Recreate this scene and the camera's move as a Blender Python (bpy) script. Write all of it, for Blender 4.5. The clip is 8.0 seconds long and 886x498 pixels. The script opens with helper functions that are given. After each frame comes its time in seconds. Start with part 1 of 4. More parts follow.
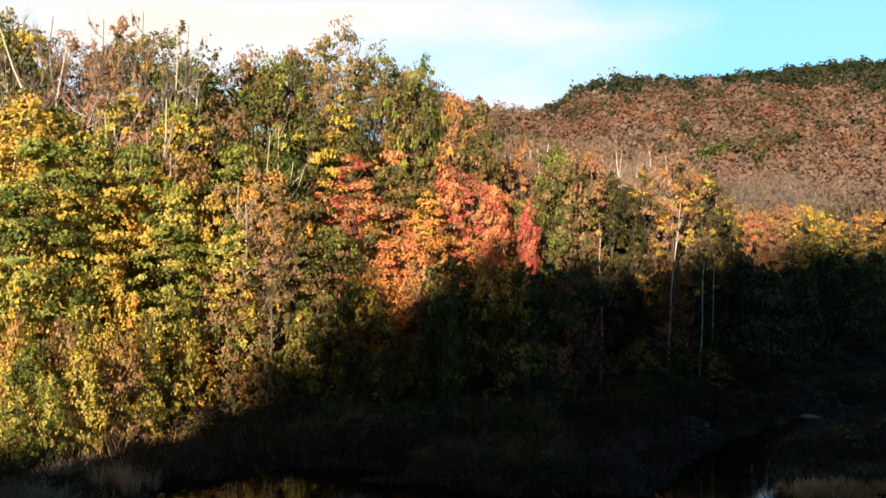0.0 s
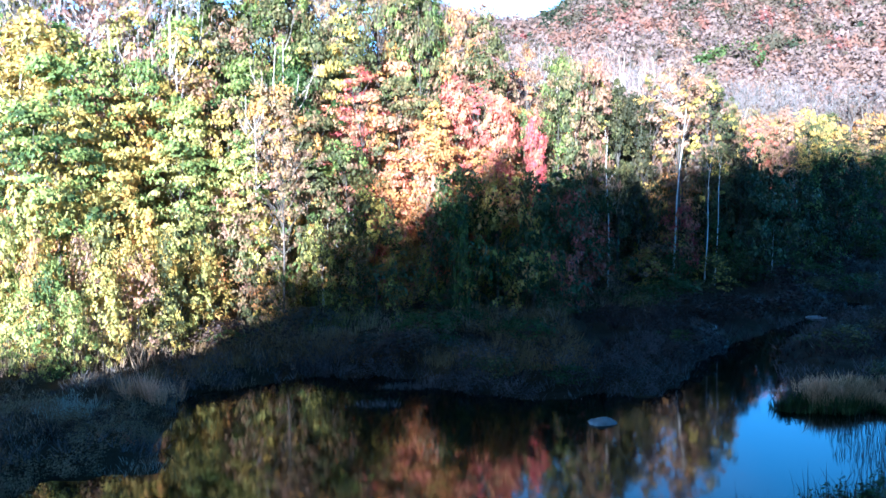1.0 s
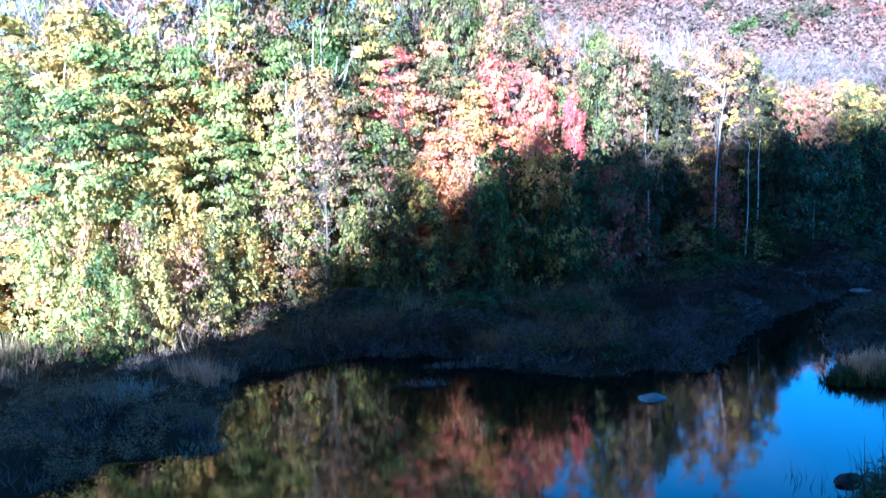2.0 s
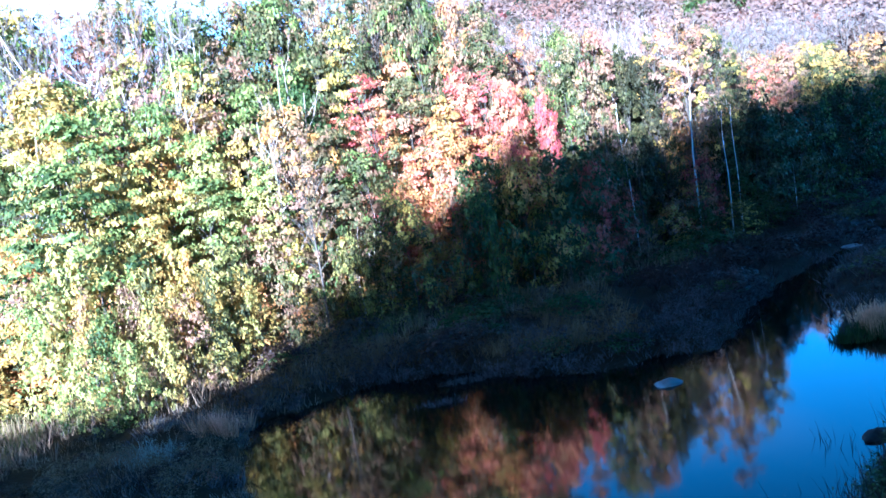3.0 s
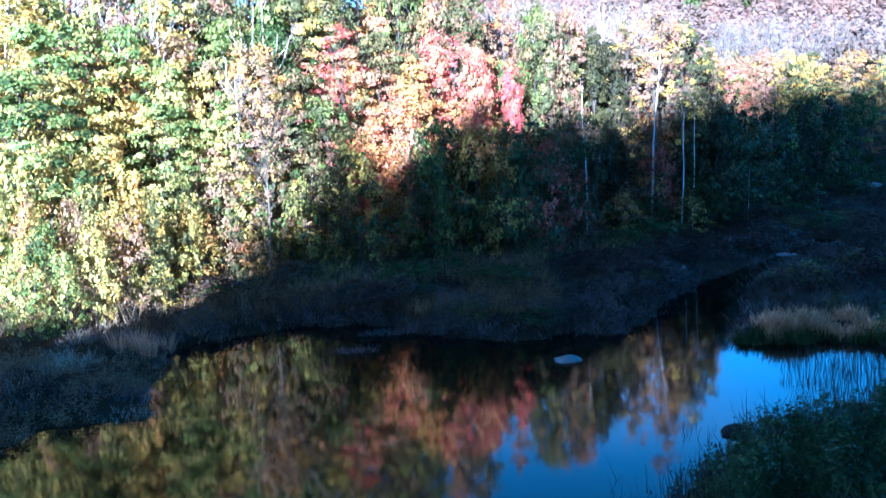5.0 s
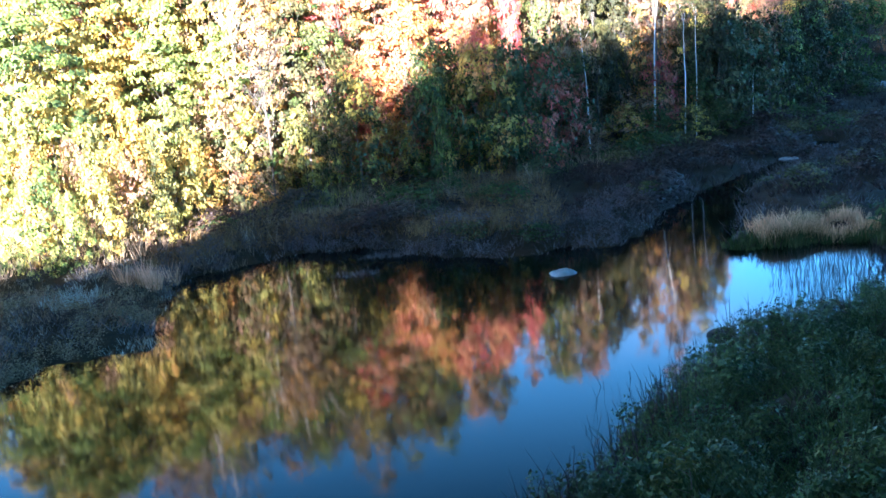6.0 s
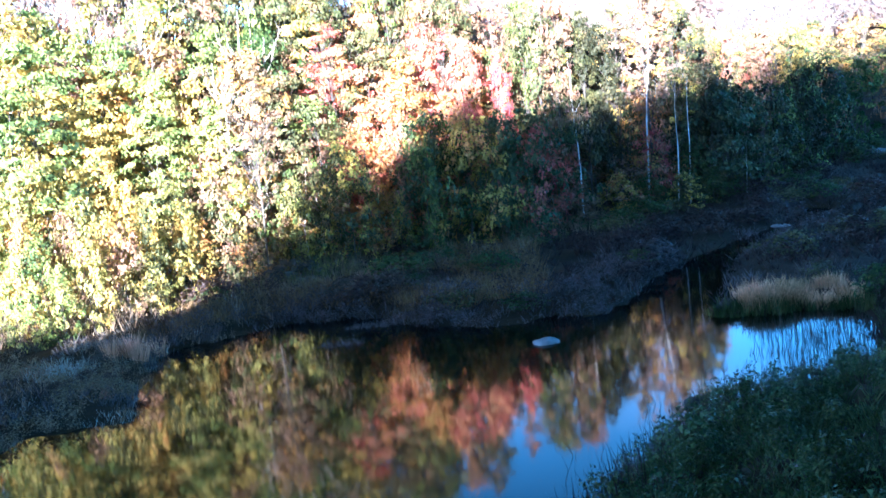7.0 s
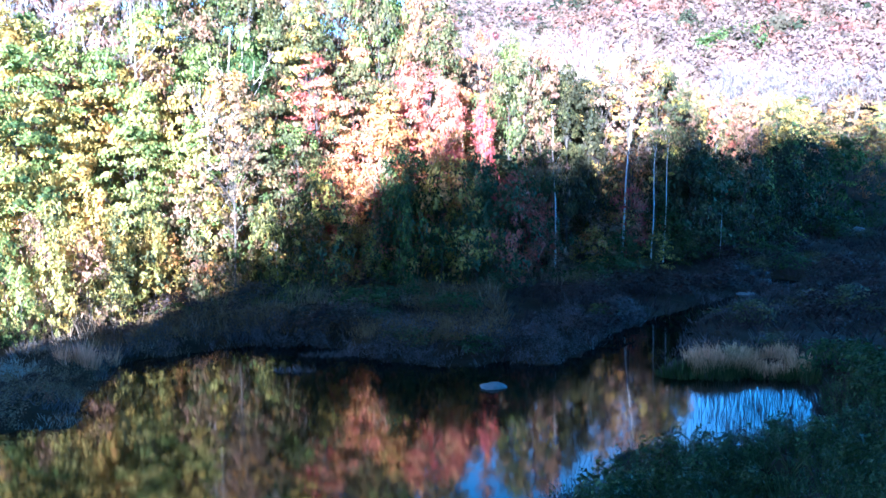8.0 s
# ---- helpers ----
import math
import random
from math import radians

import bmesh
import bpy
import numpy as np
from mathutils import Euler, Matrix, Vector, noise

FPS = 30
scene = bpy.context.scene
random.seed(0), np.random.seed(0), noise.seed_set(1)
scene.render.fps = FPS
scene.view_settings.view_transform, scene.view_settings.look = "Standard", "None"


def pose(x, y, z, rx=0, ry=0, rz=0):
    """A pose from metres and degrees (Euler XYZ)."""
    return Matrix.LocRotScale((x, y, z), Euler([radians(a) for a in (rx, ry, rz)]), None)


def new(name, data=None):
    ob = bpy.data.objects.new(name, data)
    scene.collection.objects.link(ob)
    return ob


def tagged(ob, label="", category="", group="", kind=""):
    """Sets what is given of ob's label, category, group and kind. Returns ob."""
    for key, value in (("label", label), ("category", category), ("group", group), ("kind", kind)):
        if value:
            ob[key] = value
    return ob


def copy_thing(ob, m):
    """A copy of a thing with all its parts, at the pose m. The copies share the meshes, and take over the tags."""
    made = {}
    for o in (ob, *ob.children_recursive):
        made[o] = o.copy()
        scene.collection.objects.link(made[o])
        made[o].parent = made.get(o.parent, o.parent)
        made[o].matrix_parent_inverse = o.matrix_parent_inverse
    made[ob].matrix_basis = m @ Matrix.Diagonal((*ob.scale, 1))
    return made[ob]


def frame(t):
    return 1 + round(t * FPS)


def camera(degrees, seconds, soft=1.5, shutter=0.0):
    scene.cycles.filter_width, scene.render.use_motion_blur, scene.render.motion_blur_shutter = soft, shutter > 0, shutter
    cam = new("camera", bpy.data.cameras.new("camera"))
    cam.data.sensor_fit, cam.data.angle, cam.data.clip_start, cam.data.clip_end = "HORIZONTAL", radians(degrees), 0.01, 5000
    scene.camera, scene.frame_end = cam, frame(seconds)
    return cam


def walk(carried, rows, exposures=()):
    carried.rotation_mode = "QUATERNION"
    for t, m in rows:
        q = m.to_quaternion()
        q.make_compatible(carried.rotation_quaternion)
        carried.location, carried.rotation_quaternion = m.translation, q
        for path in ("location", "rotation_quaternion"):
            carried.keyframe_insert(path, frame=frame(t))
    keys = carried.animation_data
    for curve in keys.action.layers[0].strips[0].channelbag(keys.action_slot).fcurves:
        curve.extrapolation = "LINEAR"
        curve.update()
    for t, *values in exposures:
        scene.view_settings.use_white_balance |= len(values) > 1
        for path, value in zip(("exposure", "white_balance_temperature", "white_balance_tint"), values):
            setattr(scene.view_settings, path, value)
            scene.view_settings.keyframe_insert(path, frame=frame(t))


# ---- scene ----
# ---- camera ----
cam = camera(46.0, 8.0, soft=1.62)
walk(cam, [
    (0.0, pose(0.15, 1.57, 9.94, 89.20, -0.16, -0.02)),
    (0.2, pose(-0.05, 1.47, 9.92, 87.82, -0.75, 0.45)),
    (0.5, pose(-0.32, 1.34, 9.84, 86.37, 0.48, 0.36)),
    (1.0, pose(-0.61, 1.12, 9.88, 84.38, 0.93, -0.32)),
    (1.5, pose(-0.97, 0.90, 9.90, 84.28, -0.39, -0.44)),
    (1.7, pose(-1.10, 0.86, 9.95, 83.30, -0.22, 0.56)),
    (2.8, pose(-1.65, 0.73, 10.16, 83.22, 9.78, -0.42)),
    (3.0, pose(-1.70, 0.68, 10.18, 83.84, 10.43, -0.64)),
    (3.5, pose(-1.53, 0.43, 10.13, 84.78, 11.90, -0.07)),
    (4.0, pose(-0.96, 0.10, 10.18, 84.16, 11.45, -0.14)),
    (4.5, pose(-0.17, -0.34, 10.13, 83.55, 8.38, -0.22)),
    (5.0, pose(0.65, -0.75, 10.06, 81.64, 2.85, -0.37)),
    (5.2, pose(0.88, -0.88, 10.02, 80.13, 0.72, -0.02)),
    (6.3, pose(2.12, -1.28, 10.00, 77.33, 6.94, 0.48)),
    (6.5, pose(2.34, -1.27, 9.99, 78.46, 4.40, 0.69)),
    (7.0, pose(2.92, -1.36, 9.91, 81.29, 6.35, 1.00)),
    (7.5, pose(3.51, -1.56, 9.86, 82.96, 6.52, 0.99)),
    (8.0, pose(4.15, -1.73, 9.85, 83.45, 1.03, 1.18)),
], exposures=[
    (0.0, 1.03, 8500, 20), (0.5, 1.86, 5250, 6), (1.0, 2.7, 4520, 15), (1.7, 2.76, 4120, 19), (3.0, 2.76, 4120, 18),
    (4.5, 2.72, 4120, 20), (5.2, 2.95, 4300, 16), (6.3, 4.03, 5300, 22), (6.5, 4.03, 5300, 22), (7.0, 3.67, 4700, 21), (8.0, 3.28, 4330, 21),
])

# ---- sun and sky ----
SUN_ELEV, SUN_DX = radians(14.0), 0.25          # low evening sun behind the viewer, light drifting to +x
SUN_TAN = math.tan(SUN_ELEV)
to_sun = Vector((-SUN_DX, -1.0, SUN_TAN * math.hypot(1, SUN_DX))).normalized()
sun = new("sun", bpy.data.lights.new("sun", "SUN"))
sun.data.energy, sun.data.angle, sun.data.color = 5.0, radians(0.6), (1.0, 0.9, 0.71)
sun.matrix_world = to_sun.to_track_quat("Z", "Y").to_matrix().to_4x4()

world = bpy.data.worlds.new("sky")
scene.world = world
world.use_nodes = True
wn, wl = world.node_tree.nodes, world.node_tree.links
wn.clear()
w_out = wn.new("ShaderNodeOutputWorld")
w_bg = wn.new("ShaderNodeBackground")
w_sky = wn.new("ShaderNodeTexSky")
w_sky.sky_type, w_sky.sun_disc = "NISHITA", False
w_sky.sun_elevation, w_sky.sun_rotation = SUN_ELEV, math.atan2(to_sun.x, to_sun.y)
w_sky.ozone_density, w_sky.air_density, w_sky.altitude = 1.6, 0.75, 300.0
w_co = wn.new("ShaderNodeTexCoord")
w_map = wn.new("ShaderNodeMapping")
w_map.inputs["Scale"].default_value = (1.6, 1.6, 5.0)
w_map.inputs["Location"].default_value = (0.35, 0.0, 0.1)
w_noise = wn.new("ShaderNodeTexNoise")
w_noise.inputs["Scale"].default_value, w_noise.inputs["Detail"].default_value = 1.5, 7
w_ramp = wn.new("ShaderNodeValToRGB")
w_ramp.color_ramp.elements[0].position, w_ramp.color_ramp.elements[1].position = 0.33, 0.68
w_mix = wn.new("ShaderNodeMix")
w_mix.data_type = "RGBA"
w_mix.inputs["B"].default_value = (10.4, 10.4, 10.4, 1)
w_sep, w_low, w_mul = wn.new("ShaderNodeSeparateXYZ"), wn.new("ShaderNodeMapRange"), wn.new("ShaderNodeMath")
w_low.inputs["From Min"].default_value, w_low.inputs["From Max"].default_value = 0.19, 0.34      # clouds thin out higher up
w_low.inputs["To Min"].default_value, w_low.inputs["To Max"].default_value = 1.0, 0.0
w_mul.operation = "MULTIPLY"
wl.new(w_co.outputs["Generated"], w_sep.inputs["Vector"])
wl.new(w_sep.outputs["Z"], w_low.inputs["Value"])
w_edge, w_mul2 = wn.new("ShaderNodeMapRange"), wn.new("ShaderNodeMath")
w_edge.inputs["From Min"].default_value, w_edge.inputs["From Max"].default_value = 0.07, 0.27    # the bank of cloud ends to the east
w_edge.inputs["To Min"].default_value, w_edge.inputs["To Max"].default_value = 1.0, 0.0
w_mul2.operation = "MULTIPLY"
w_rag = wn.new("ShaderNodeMath")
w_rag.operation = "MULTIPLY_ADD"
w_rag.inputs[1].default_value = -0.5
w_off = wn.new("ShaderNodeMath")
w_off.inputs[1].default_value = 0.25
wl.new(w_noise.outputs["Fac"], w_rag.inputs[0])
wl.new(w_sep.outputs["X"], w_off.inputs[0])
wl.new(w_off.outputs[0], w_rag.inputs[2])
wl.new(w_rag.outputs[0], w_edge.inputs["Value"])
wl.new(w_edge.outputs["Result"], w_mul2.inputs[0])
wl.new(w_low.outputs["Result"], w_mul2.inputs[1])
wl.new(w_mul2.outputs[0], w_mul.inputs[1])
wl.new(w_co.outputs["Generated"], w_map.inputs["Vector"])
wl.new(w_map.outputs["Vector"], w_noise.inputs["Vector"])
wl.new(w_noise.outputs["Fac"], w_ramp.inputs["Fac"])
wl.new(w_ramp.outputs["Color"], w_mul.inputs[0])
wl.new(w_mul.outputs[0], w_mix.inputs["Factor"])
w_hue = wn.new("ShaderNodeHueSaturation")
w_hue.inputs["Saturation"].default_value, w_hue.inputs["Value"].default_value = 1.4, 0.12
wl.new(w_sky.outputs["Color"], w_hue.inputs["Color"])
w_haze, w_band = wn.new("ShaderNodeMix"), wn.new("ShaderNodeMapRange")
w_haze.data_type = "RGBA"
w_haze.inputs["B"].default_value = (3.1, 10.6, 18.6, 1)          # bright clear haze low in the sky
w_band.interpolation_type = "SMOOTHSTEP"
w_band.inputs["From Min"].default_value, w_band.inputs["From Max"].default_value = 0.15, 0.55
w_band.inputs["To Min"].default_value, w_band.inputs["To Max"].default_value = 0.9, 0.0
wl.new(w_sep.outputs["Z"], w_band.inputs["Value"])
wl.new(w_band.outputs["Result"], w_haze.inputs["Factor"])
wl.new(w_hue.outputs["Color"], w_haze.inputs["A"])
wl.new(w_haze.outputs["Result"], w_mix.inputs["A"])
wl.new(w_mix.outputs["Result"], w_bg.inputs["Color"])
w_bg.inputs["Strength"].default_value = 0.05
wl.new(w_bg.outputs["Background"], w_out.inputs["Surface"])


# ---- materials ----
def material(name):
    m = bpy.data.materials.new(name)
    m.use_nodes = True
    n, l = m.node_tree.nodes, m.node_tree.links
    return m, n, l, n["Principled BSDF"]


def ramp_node(n, stops):
    r = n.new("ShaderNodeValToRGB")
    e = r.color_ramp.elements
    while len(e) < len(stops):
        e.new(0.5)
    for k, (p, col) in enumerate(stops):
        e[k].position, e[k].color = p, (*col, 1)
    return r


def leaf_mat(name, colours, rough=0.62, trans=0.2, shift=0.03, patch=0.6, grain=0.42):
    """Leaves: a colour for every leaf, and a drift of hue and value from tree to tree."""
    m, n, l, b = material(name)
    geo, info = n.new("ShaderNodeNewGeometry"), n.new("ShaderNodeObjectInfo")
    r = ramp_node(n, [(k / max(1, len(colours) - 1), c) for k, c in enumerate(colours)])
    pos = n.new("ShaderNodeTexNoise")
    pos.inputs["Scale"].default_value, pos.inputs["Detail"].default_value = patch, 3
    mixf = n.new("ShaderNodeMath")
    mixf.operation = "MULTIPLY_ADD"
    mixf.inputs[1].default_value = grain * 1.05
    add = n.new("ShaderNodeMath")
    add.operation = "MULTIPLY_ADD"
    add.inputs[1].default_value, add.inputs[2].default_value = (1 - grain) * 2.4, -(1 - grain) * 0.7
    l.new(geo.outputs["Position"], pos.inputs["Vector"])
    l.new(pos.outputs["Fac"], add.inputs[0])
    l.new(geo.outputs["Random Per Island"], mixf.inputs[0])
    l.new(add.outputs[0], mixf.inputs[2])
    l.new(mixf.outputs[0], r.inputs["Fac"])
    hsv = n.new("ShaderNodeHueSaturation")
    hue, val = n.new("ShaderNodeMapRange"), n.new("ShaderNodeMapRange")
    hue.inputs["To Min"].default_value, hue.inputs["To Max"].default_value = 0.5 - shift / 2, 0.5 + shift / 2
    val.inputs["To Min"].default_value, val.inputs["To Max"].default_value = 0.7, 1.3
    l.new(info.outputs["Random"], hue.inputs["Value"])
    l.new(geo.outputs["Random Per Island"], val.inputs["Value"])
    l.new(hue.outputs["Result"], hsv.inputs["Hue"])
    l.new(val.outputs["Result"], hsv.inputs["Value"])
    l.new(r.outputs["Color"], hsv.inputs["Color"])
    l.new(hsv.outputs["Color"], b.inputs["Base Color"])
    b.inputs["Roughness"].default_value = rough
    b.inputs["Specular IOR Level"].default_value = 0.3
    tr, mx = n.new("ShaderNodeBsdfTranslucent"), n.new("ShaderNodeMixShader")
    mx.inputs["Fac"].default_value = trans
    l.new(hsv.outputs["Color"], tr.inputs["Color"])
    l.new(b.outputs["BSDF"], mx.inputs[1])
    l.new(tr.outputs["BSDF"], mx.inputs[2])
    l.new(mx.outputs["Shader"], n["Material Output"].inputs["Surface"])
    return m


def noise_mat(name, stops, scale, rough=0.85, bump=0.3, stretch=(1, 1, 1), fine=9.0):
    """A surface mottled at two scales, with relief."""
    m, n, l, b = material(name)
    co, mp = n.new("ShaderNodeNewGeometry"), n.new("ShaderNodeMapping")
    mp.inputs["Scale"].default_value = stretch
    big, small = n.new("ShaderNodeTexNoise"), n.new("ShaderNodeTexNoise")
    big.inputs["Scale"].default_value, big.inputs["Detail"].default_value = scale, 6
    small.inputs["Scale"].default_value, small.inputs["Detail"].default_value = scale * fine, 4
    mix = n.new("ShaderNodeMath")
    mix.operation = "MULTIPLY_ADD"
    mix.inputs[1].default_value = 0.45
    half = n.new("ShaderNodeMath")
    half.operation = "MULTIPLY"
    half.inputs[1].default_value = 0.62
    r = ramp_node(n, stops)
    l.new(co.outputs["Position"], mp.inputs["Vector"])
    l.new(mp.outputs["Vector"], big.inputs["Vector"])
    l.new(mp.outputs["Vector"], small.inputs["Vector"])
    l.new(big.outputs["Fac"], half.inputs[0])
    l.new(small.outputs["Fac"], mix.inputs[0])
    l.new(half.outputs[0], mix.inputs[2])
    l.new(mix.outputs[0], r.inputs["Fac"])
    l.new(r.outputs["Color"], b.inputs["Base Color"])
    b.inputs["Roughness"].default_value = rough
    b.inputs["Specular IOR Level"].default_value = 0.15
    bp = n.new("ShaderNodeBump")
    bp.inputs["Strength"].default_value, bp.inputs["Distance"].default_value = bump, 0.05
    l.new(small.outputs["Fac"], bp.inputs["Height"])
    l.new(bp.outputs["Normal"], b.inputs["Normal"])
    return m


LEAF = {
    "green": leaf_mat("leaf_green", [(0.05, 0.085, 0.02), (0.11, 0.165, 0.038), (0.2, 0.24, 0.055), (0.34, 0.3, 0.075)]),
    "dark": leaf_mat("leaf_dark_green", [(0.02, 0.045, 0.012), (0.04, 0.075, 0.018), (0.07, 0.1, 0.024), (0.12, 0.12, 0.03)]),
    "lime": leaf_mat("leaf_yellow_green", [(0.2, 0.2, 0.05), (0.31, 0.3, 0.075), (0.46, 0.4, 0.105), (0.55, 0.43, 0.13)]),
    "gold": leaf_mat("leaf_gold", [(0.27, 0.21, 0.05), (0.41, 0.31, 0.065), (0.53, 0.37, 0.08), (0.53, 0.29, 0.07)]),
    "orange": leaf_mat("leaf_orange", [(0.22, 0.16, 0.045), (0.44, 0.26, 0.07), (0.57, 0.26, 0.075), (0.54, 0.17, 0.065)]),
    "red": leaf_mat("leaf_red_orange", [(0.38, 0.23, 0.095), (0.6, 0.29, 0.14), (0.64, 0.235, 0.13), (0.56, 0.14, 0.095)]),
    "crimson": leaf_mat("leaf_crimson", [(0.24, 0.12, 0.06), (0.48, 0.15, 0.1), (0.5, 0.11, 0.095), (0.4, 0.055, 0.06)]),
    "rust": leaf_mat("leaf_rust", [(0.12, 0.12, 0.045), (0.22, 0.16, 0.075), (0.31, 0.18, 0.1), (0.28, 0.13, 0.075)]),
    "olive": leaf_mat("leaf_olive", [(0.03, 0.046, 0.016), (0.07, 0.08, 0.028), (0.115, 0.11, 0.038), (0.2, 0.15, 0.052)]),
    # willow and deep carry part of the wood edge's shade in their colour
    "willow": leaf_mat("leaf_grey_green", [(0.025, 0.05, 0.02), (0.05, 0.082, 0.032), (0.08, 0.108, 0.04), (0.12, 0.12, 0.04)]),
    "deep": leaf_mat("leaf_olive_shaded", [(0.015, 0.02, 0.008), (0.028, 0.033, 0.012), (0.045, 0.044, 0.017), (0.07, 0.055, 0.024)]),
    "pinkgrey": leaf_mat("leaf_pink_grey", [(0.2, 0.13, 0.08), (0.27, 0.17, 0.11), (0.32, 0.18, 0.12), (0.32, 0.14, 0.09)]),
}


def crown_mat(name, colours, trans=0.5):
    """Far crowns: one tone for each crown, with some drift from leaf to leaf."""
    m, n, l, b = material(name)
    tone, geo = n.new("ShaderNodeAttribute"), n.new("ShaderNodeNewGeometry")
    tone.attribute_name = "tone"
    r = ramp_node(n, [(k / (len(colours) - 1), c) for k, c in enumerate(colours)])
    val, hsv = n.new("ShaderNodeMapRange"), n.new("ShaderNodeHueSaturation")
    val.inputs["To Min"].default_value, val.inputs["To Max"].default_value = 0.85, 1.12
    l.new(tone.outputs["Fac"], r.inputs["Fac"])
    l.new(geo.outputs["Random Per Island"], val.inputs["Value"])
    l.new(val.outputs["Result"], hsv.inputs["Value"])
    l.new(r.outputs["Color"], hsv.inputs["Color"])
    l.new(hsv.outputs["Color"], b.inputs["Base Color"])
    b.inputs["Roughness"].default_value, b.inputs["Specular IOR Level"].default_value = 0.7, 0.2
    # strong translucency softens the dark gaps that air haze would fill
    tr, mx = n.new("ShaderNodeBsdfTranslucent"), n.new("ShaderNodeMixShader")
    mx.inputs["Fac"].default_value = trans
    l.new(hsv.outputs["Color"], tr.inputs["Color"])
    l.new(b.outputs["BSDF"], mx.inputs[1])
    l.new(tr.outputs["BSDF"], mx.inputs[2])
    l.new(mx.outputs["Shader"], n["Material Output"].inputs["Surface"])
    return m


# tones paled and greyed: the haze of distance is in the colour
FAR = crown_mat("far_crowns", [(0.025, 0.042, 0.024), (0.042, 0.06, 0.03), (0.08, 0.09, 0.05), (0.13, 0.11, 0.07), (0.19, 0.14, 0.1), (0.25, 0.18, 0.145),
                               (0.3, 0.215, 0.18), (0.29, 0.18, 0.13), (0.3, 0.16, 0.11), (0.28, 0.11, 0.09), (0.25, 0.07, 0.065)])
BARK = noise_mat("bark_grey", [(0.2, (0.035, 0.03, 0.025)), (0.55, (0.11, 0.095, 0.08)), (0.85, (0.22, 0.19, 0.16))], 1.5, stretch=(1, 1, 0.3))
BARK_PALE = noise_mat("bark_pale", [(0.2, (0.16, 0.13, 0.11)), (0.5, (0.46, 0.41, 0.35)), (0.85, (0.66, 0.61, 0.54))], 1.2, stretch=(1, 1, 0.5))
BARK_WHITE = noise_mat("bark_white", [(0.25, (0.08, 0.07, 0.06)), (0.42, (0.66, 0.64, 0.6)), (0.85, (0.82, 0.8, 0.76))], 1.4, stretch=(1, 1, 2.5))
TWIG = leaf_mat("twig_grey", [(0.12, 0.09, 0.075), (0.18, 0.14, 0.12), (0.23, 0.18, 0.155), (0.19, 0.125, 0.105)], trans=0.0)
TWIG_GREY = leaf_mat("twig_silver", [(0.11, 0.093, 0.085), (0.15, 0.13, 0.122), (0.19, 0.165, 0.155), (0.15, 0.115, 0.105)], trans=0.0)
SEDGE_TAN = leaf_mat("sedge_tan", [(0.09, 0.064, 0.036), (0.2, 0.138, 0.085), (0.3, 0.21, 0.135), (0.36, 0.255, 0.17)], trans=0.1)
SEDGE_GREEN = leaf_mat("sedge_green", [(0.022, 0.044, 0.011), (0.048, 0.078, 0.018), (0.08, 0.1, 0.026), (0.12, 0.11, 0.036)], trans=0.15, patch=0.5)
SEDGE_SAGE = leaf_mat("sedge_sage", [(0.1, 0.1, 0.07), (0.24, 0.24, 0.18), (0.36, 0.36, 0.29), (0.26, 0.2, 0.15)], trans=0.1, patch=0.3)
SEDGE_GREY = leaf_mat("sedge_grey", [(0.03, 0.028, 0.026), (0.075, 0.066, 0.064), (0.13, 0.115, 0.11), (0.1, 0.065, 0.06)], trans=0.1, patch=0.25, grain=0.35)
# brown heath, its colour lowered to deepen the marsh's shade
HEATH = leaf_mat("heath_brown_shaded", [(0.01, 0.009, 0.007), (0.03, 0.019, 0.016), (0.055, 0.034, 0.024), (0.028, 0.03, 0.014)], trans=0.05, patch=0.2, grain=0.3)
REED = leaf_mat("reed_straw", [(0.26, 0.17, 0.07), (0.6, 0.31, 0.16), (0.72, 0.42, 0.26), (0.62, 0.25, 0.15)], trans=0.15, patch=0.9)
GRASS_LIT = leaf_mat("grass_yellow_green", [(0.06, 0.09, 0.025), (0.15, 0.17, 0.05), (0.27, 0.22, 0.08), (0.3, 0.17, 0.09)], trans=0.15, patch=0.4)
BROWN = leaf_mat("marsh_brown", [(0.055, 0.032, 0.015), (0.15, 0.085, 0.037), (0.22, 0.13, 0.058), (0.15, 0.065, 0.032)], trans=0.1, patch=0.3, grain=0.35)
SPIT = leaf_mat("spit_sage", [(0.08, 0.062, 0.03), (0.15, 0.118, 0.058), (0.21, 0.165, 0.088), (0.2, 0.085, 0.05)], trans=0.1, patch=0.45, grain=0.4)
# grey shore shrubs, also darkened in colour to deepen the shade
SHORE = leaf_mat("shore_shrub_grey", [(0.027, 0.022, 0.021), (0.068, 0.055, 0.054), (0.11, 0.09, 0.087), (0.105, 0.058, 0.047)], trans=0.1, patch=0.5, grain=0.4)
ROCK = noise_mat("rock_pale", [(0.25, (0.15, 0.15, 0.145)), (0.6, (0.33, 0.33, 0.32)), (0.9, (0.46, 0.46, 0.44))], 2.5, bump=0.5)
ROCK_DARK = noise_mat("rock_dark", [(0.25, (0.02, 0.02, 0.02)), (0.8, (0.08, 0.075, 0.07))], 2.5, bump=0.5)
GROUND = noise_mat("ground_litter", [(0.25, (0.012, 0.011, 0.007)), (0.5, (0.03, 0.023, 0.012)), (0.7, (0.055, 0.038, 0.018)), (0.9, (0.1, 0.055, 0.022))], 0.35, rough=0.95, bump=0.8, fine=14)

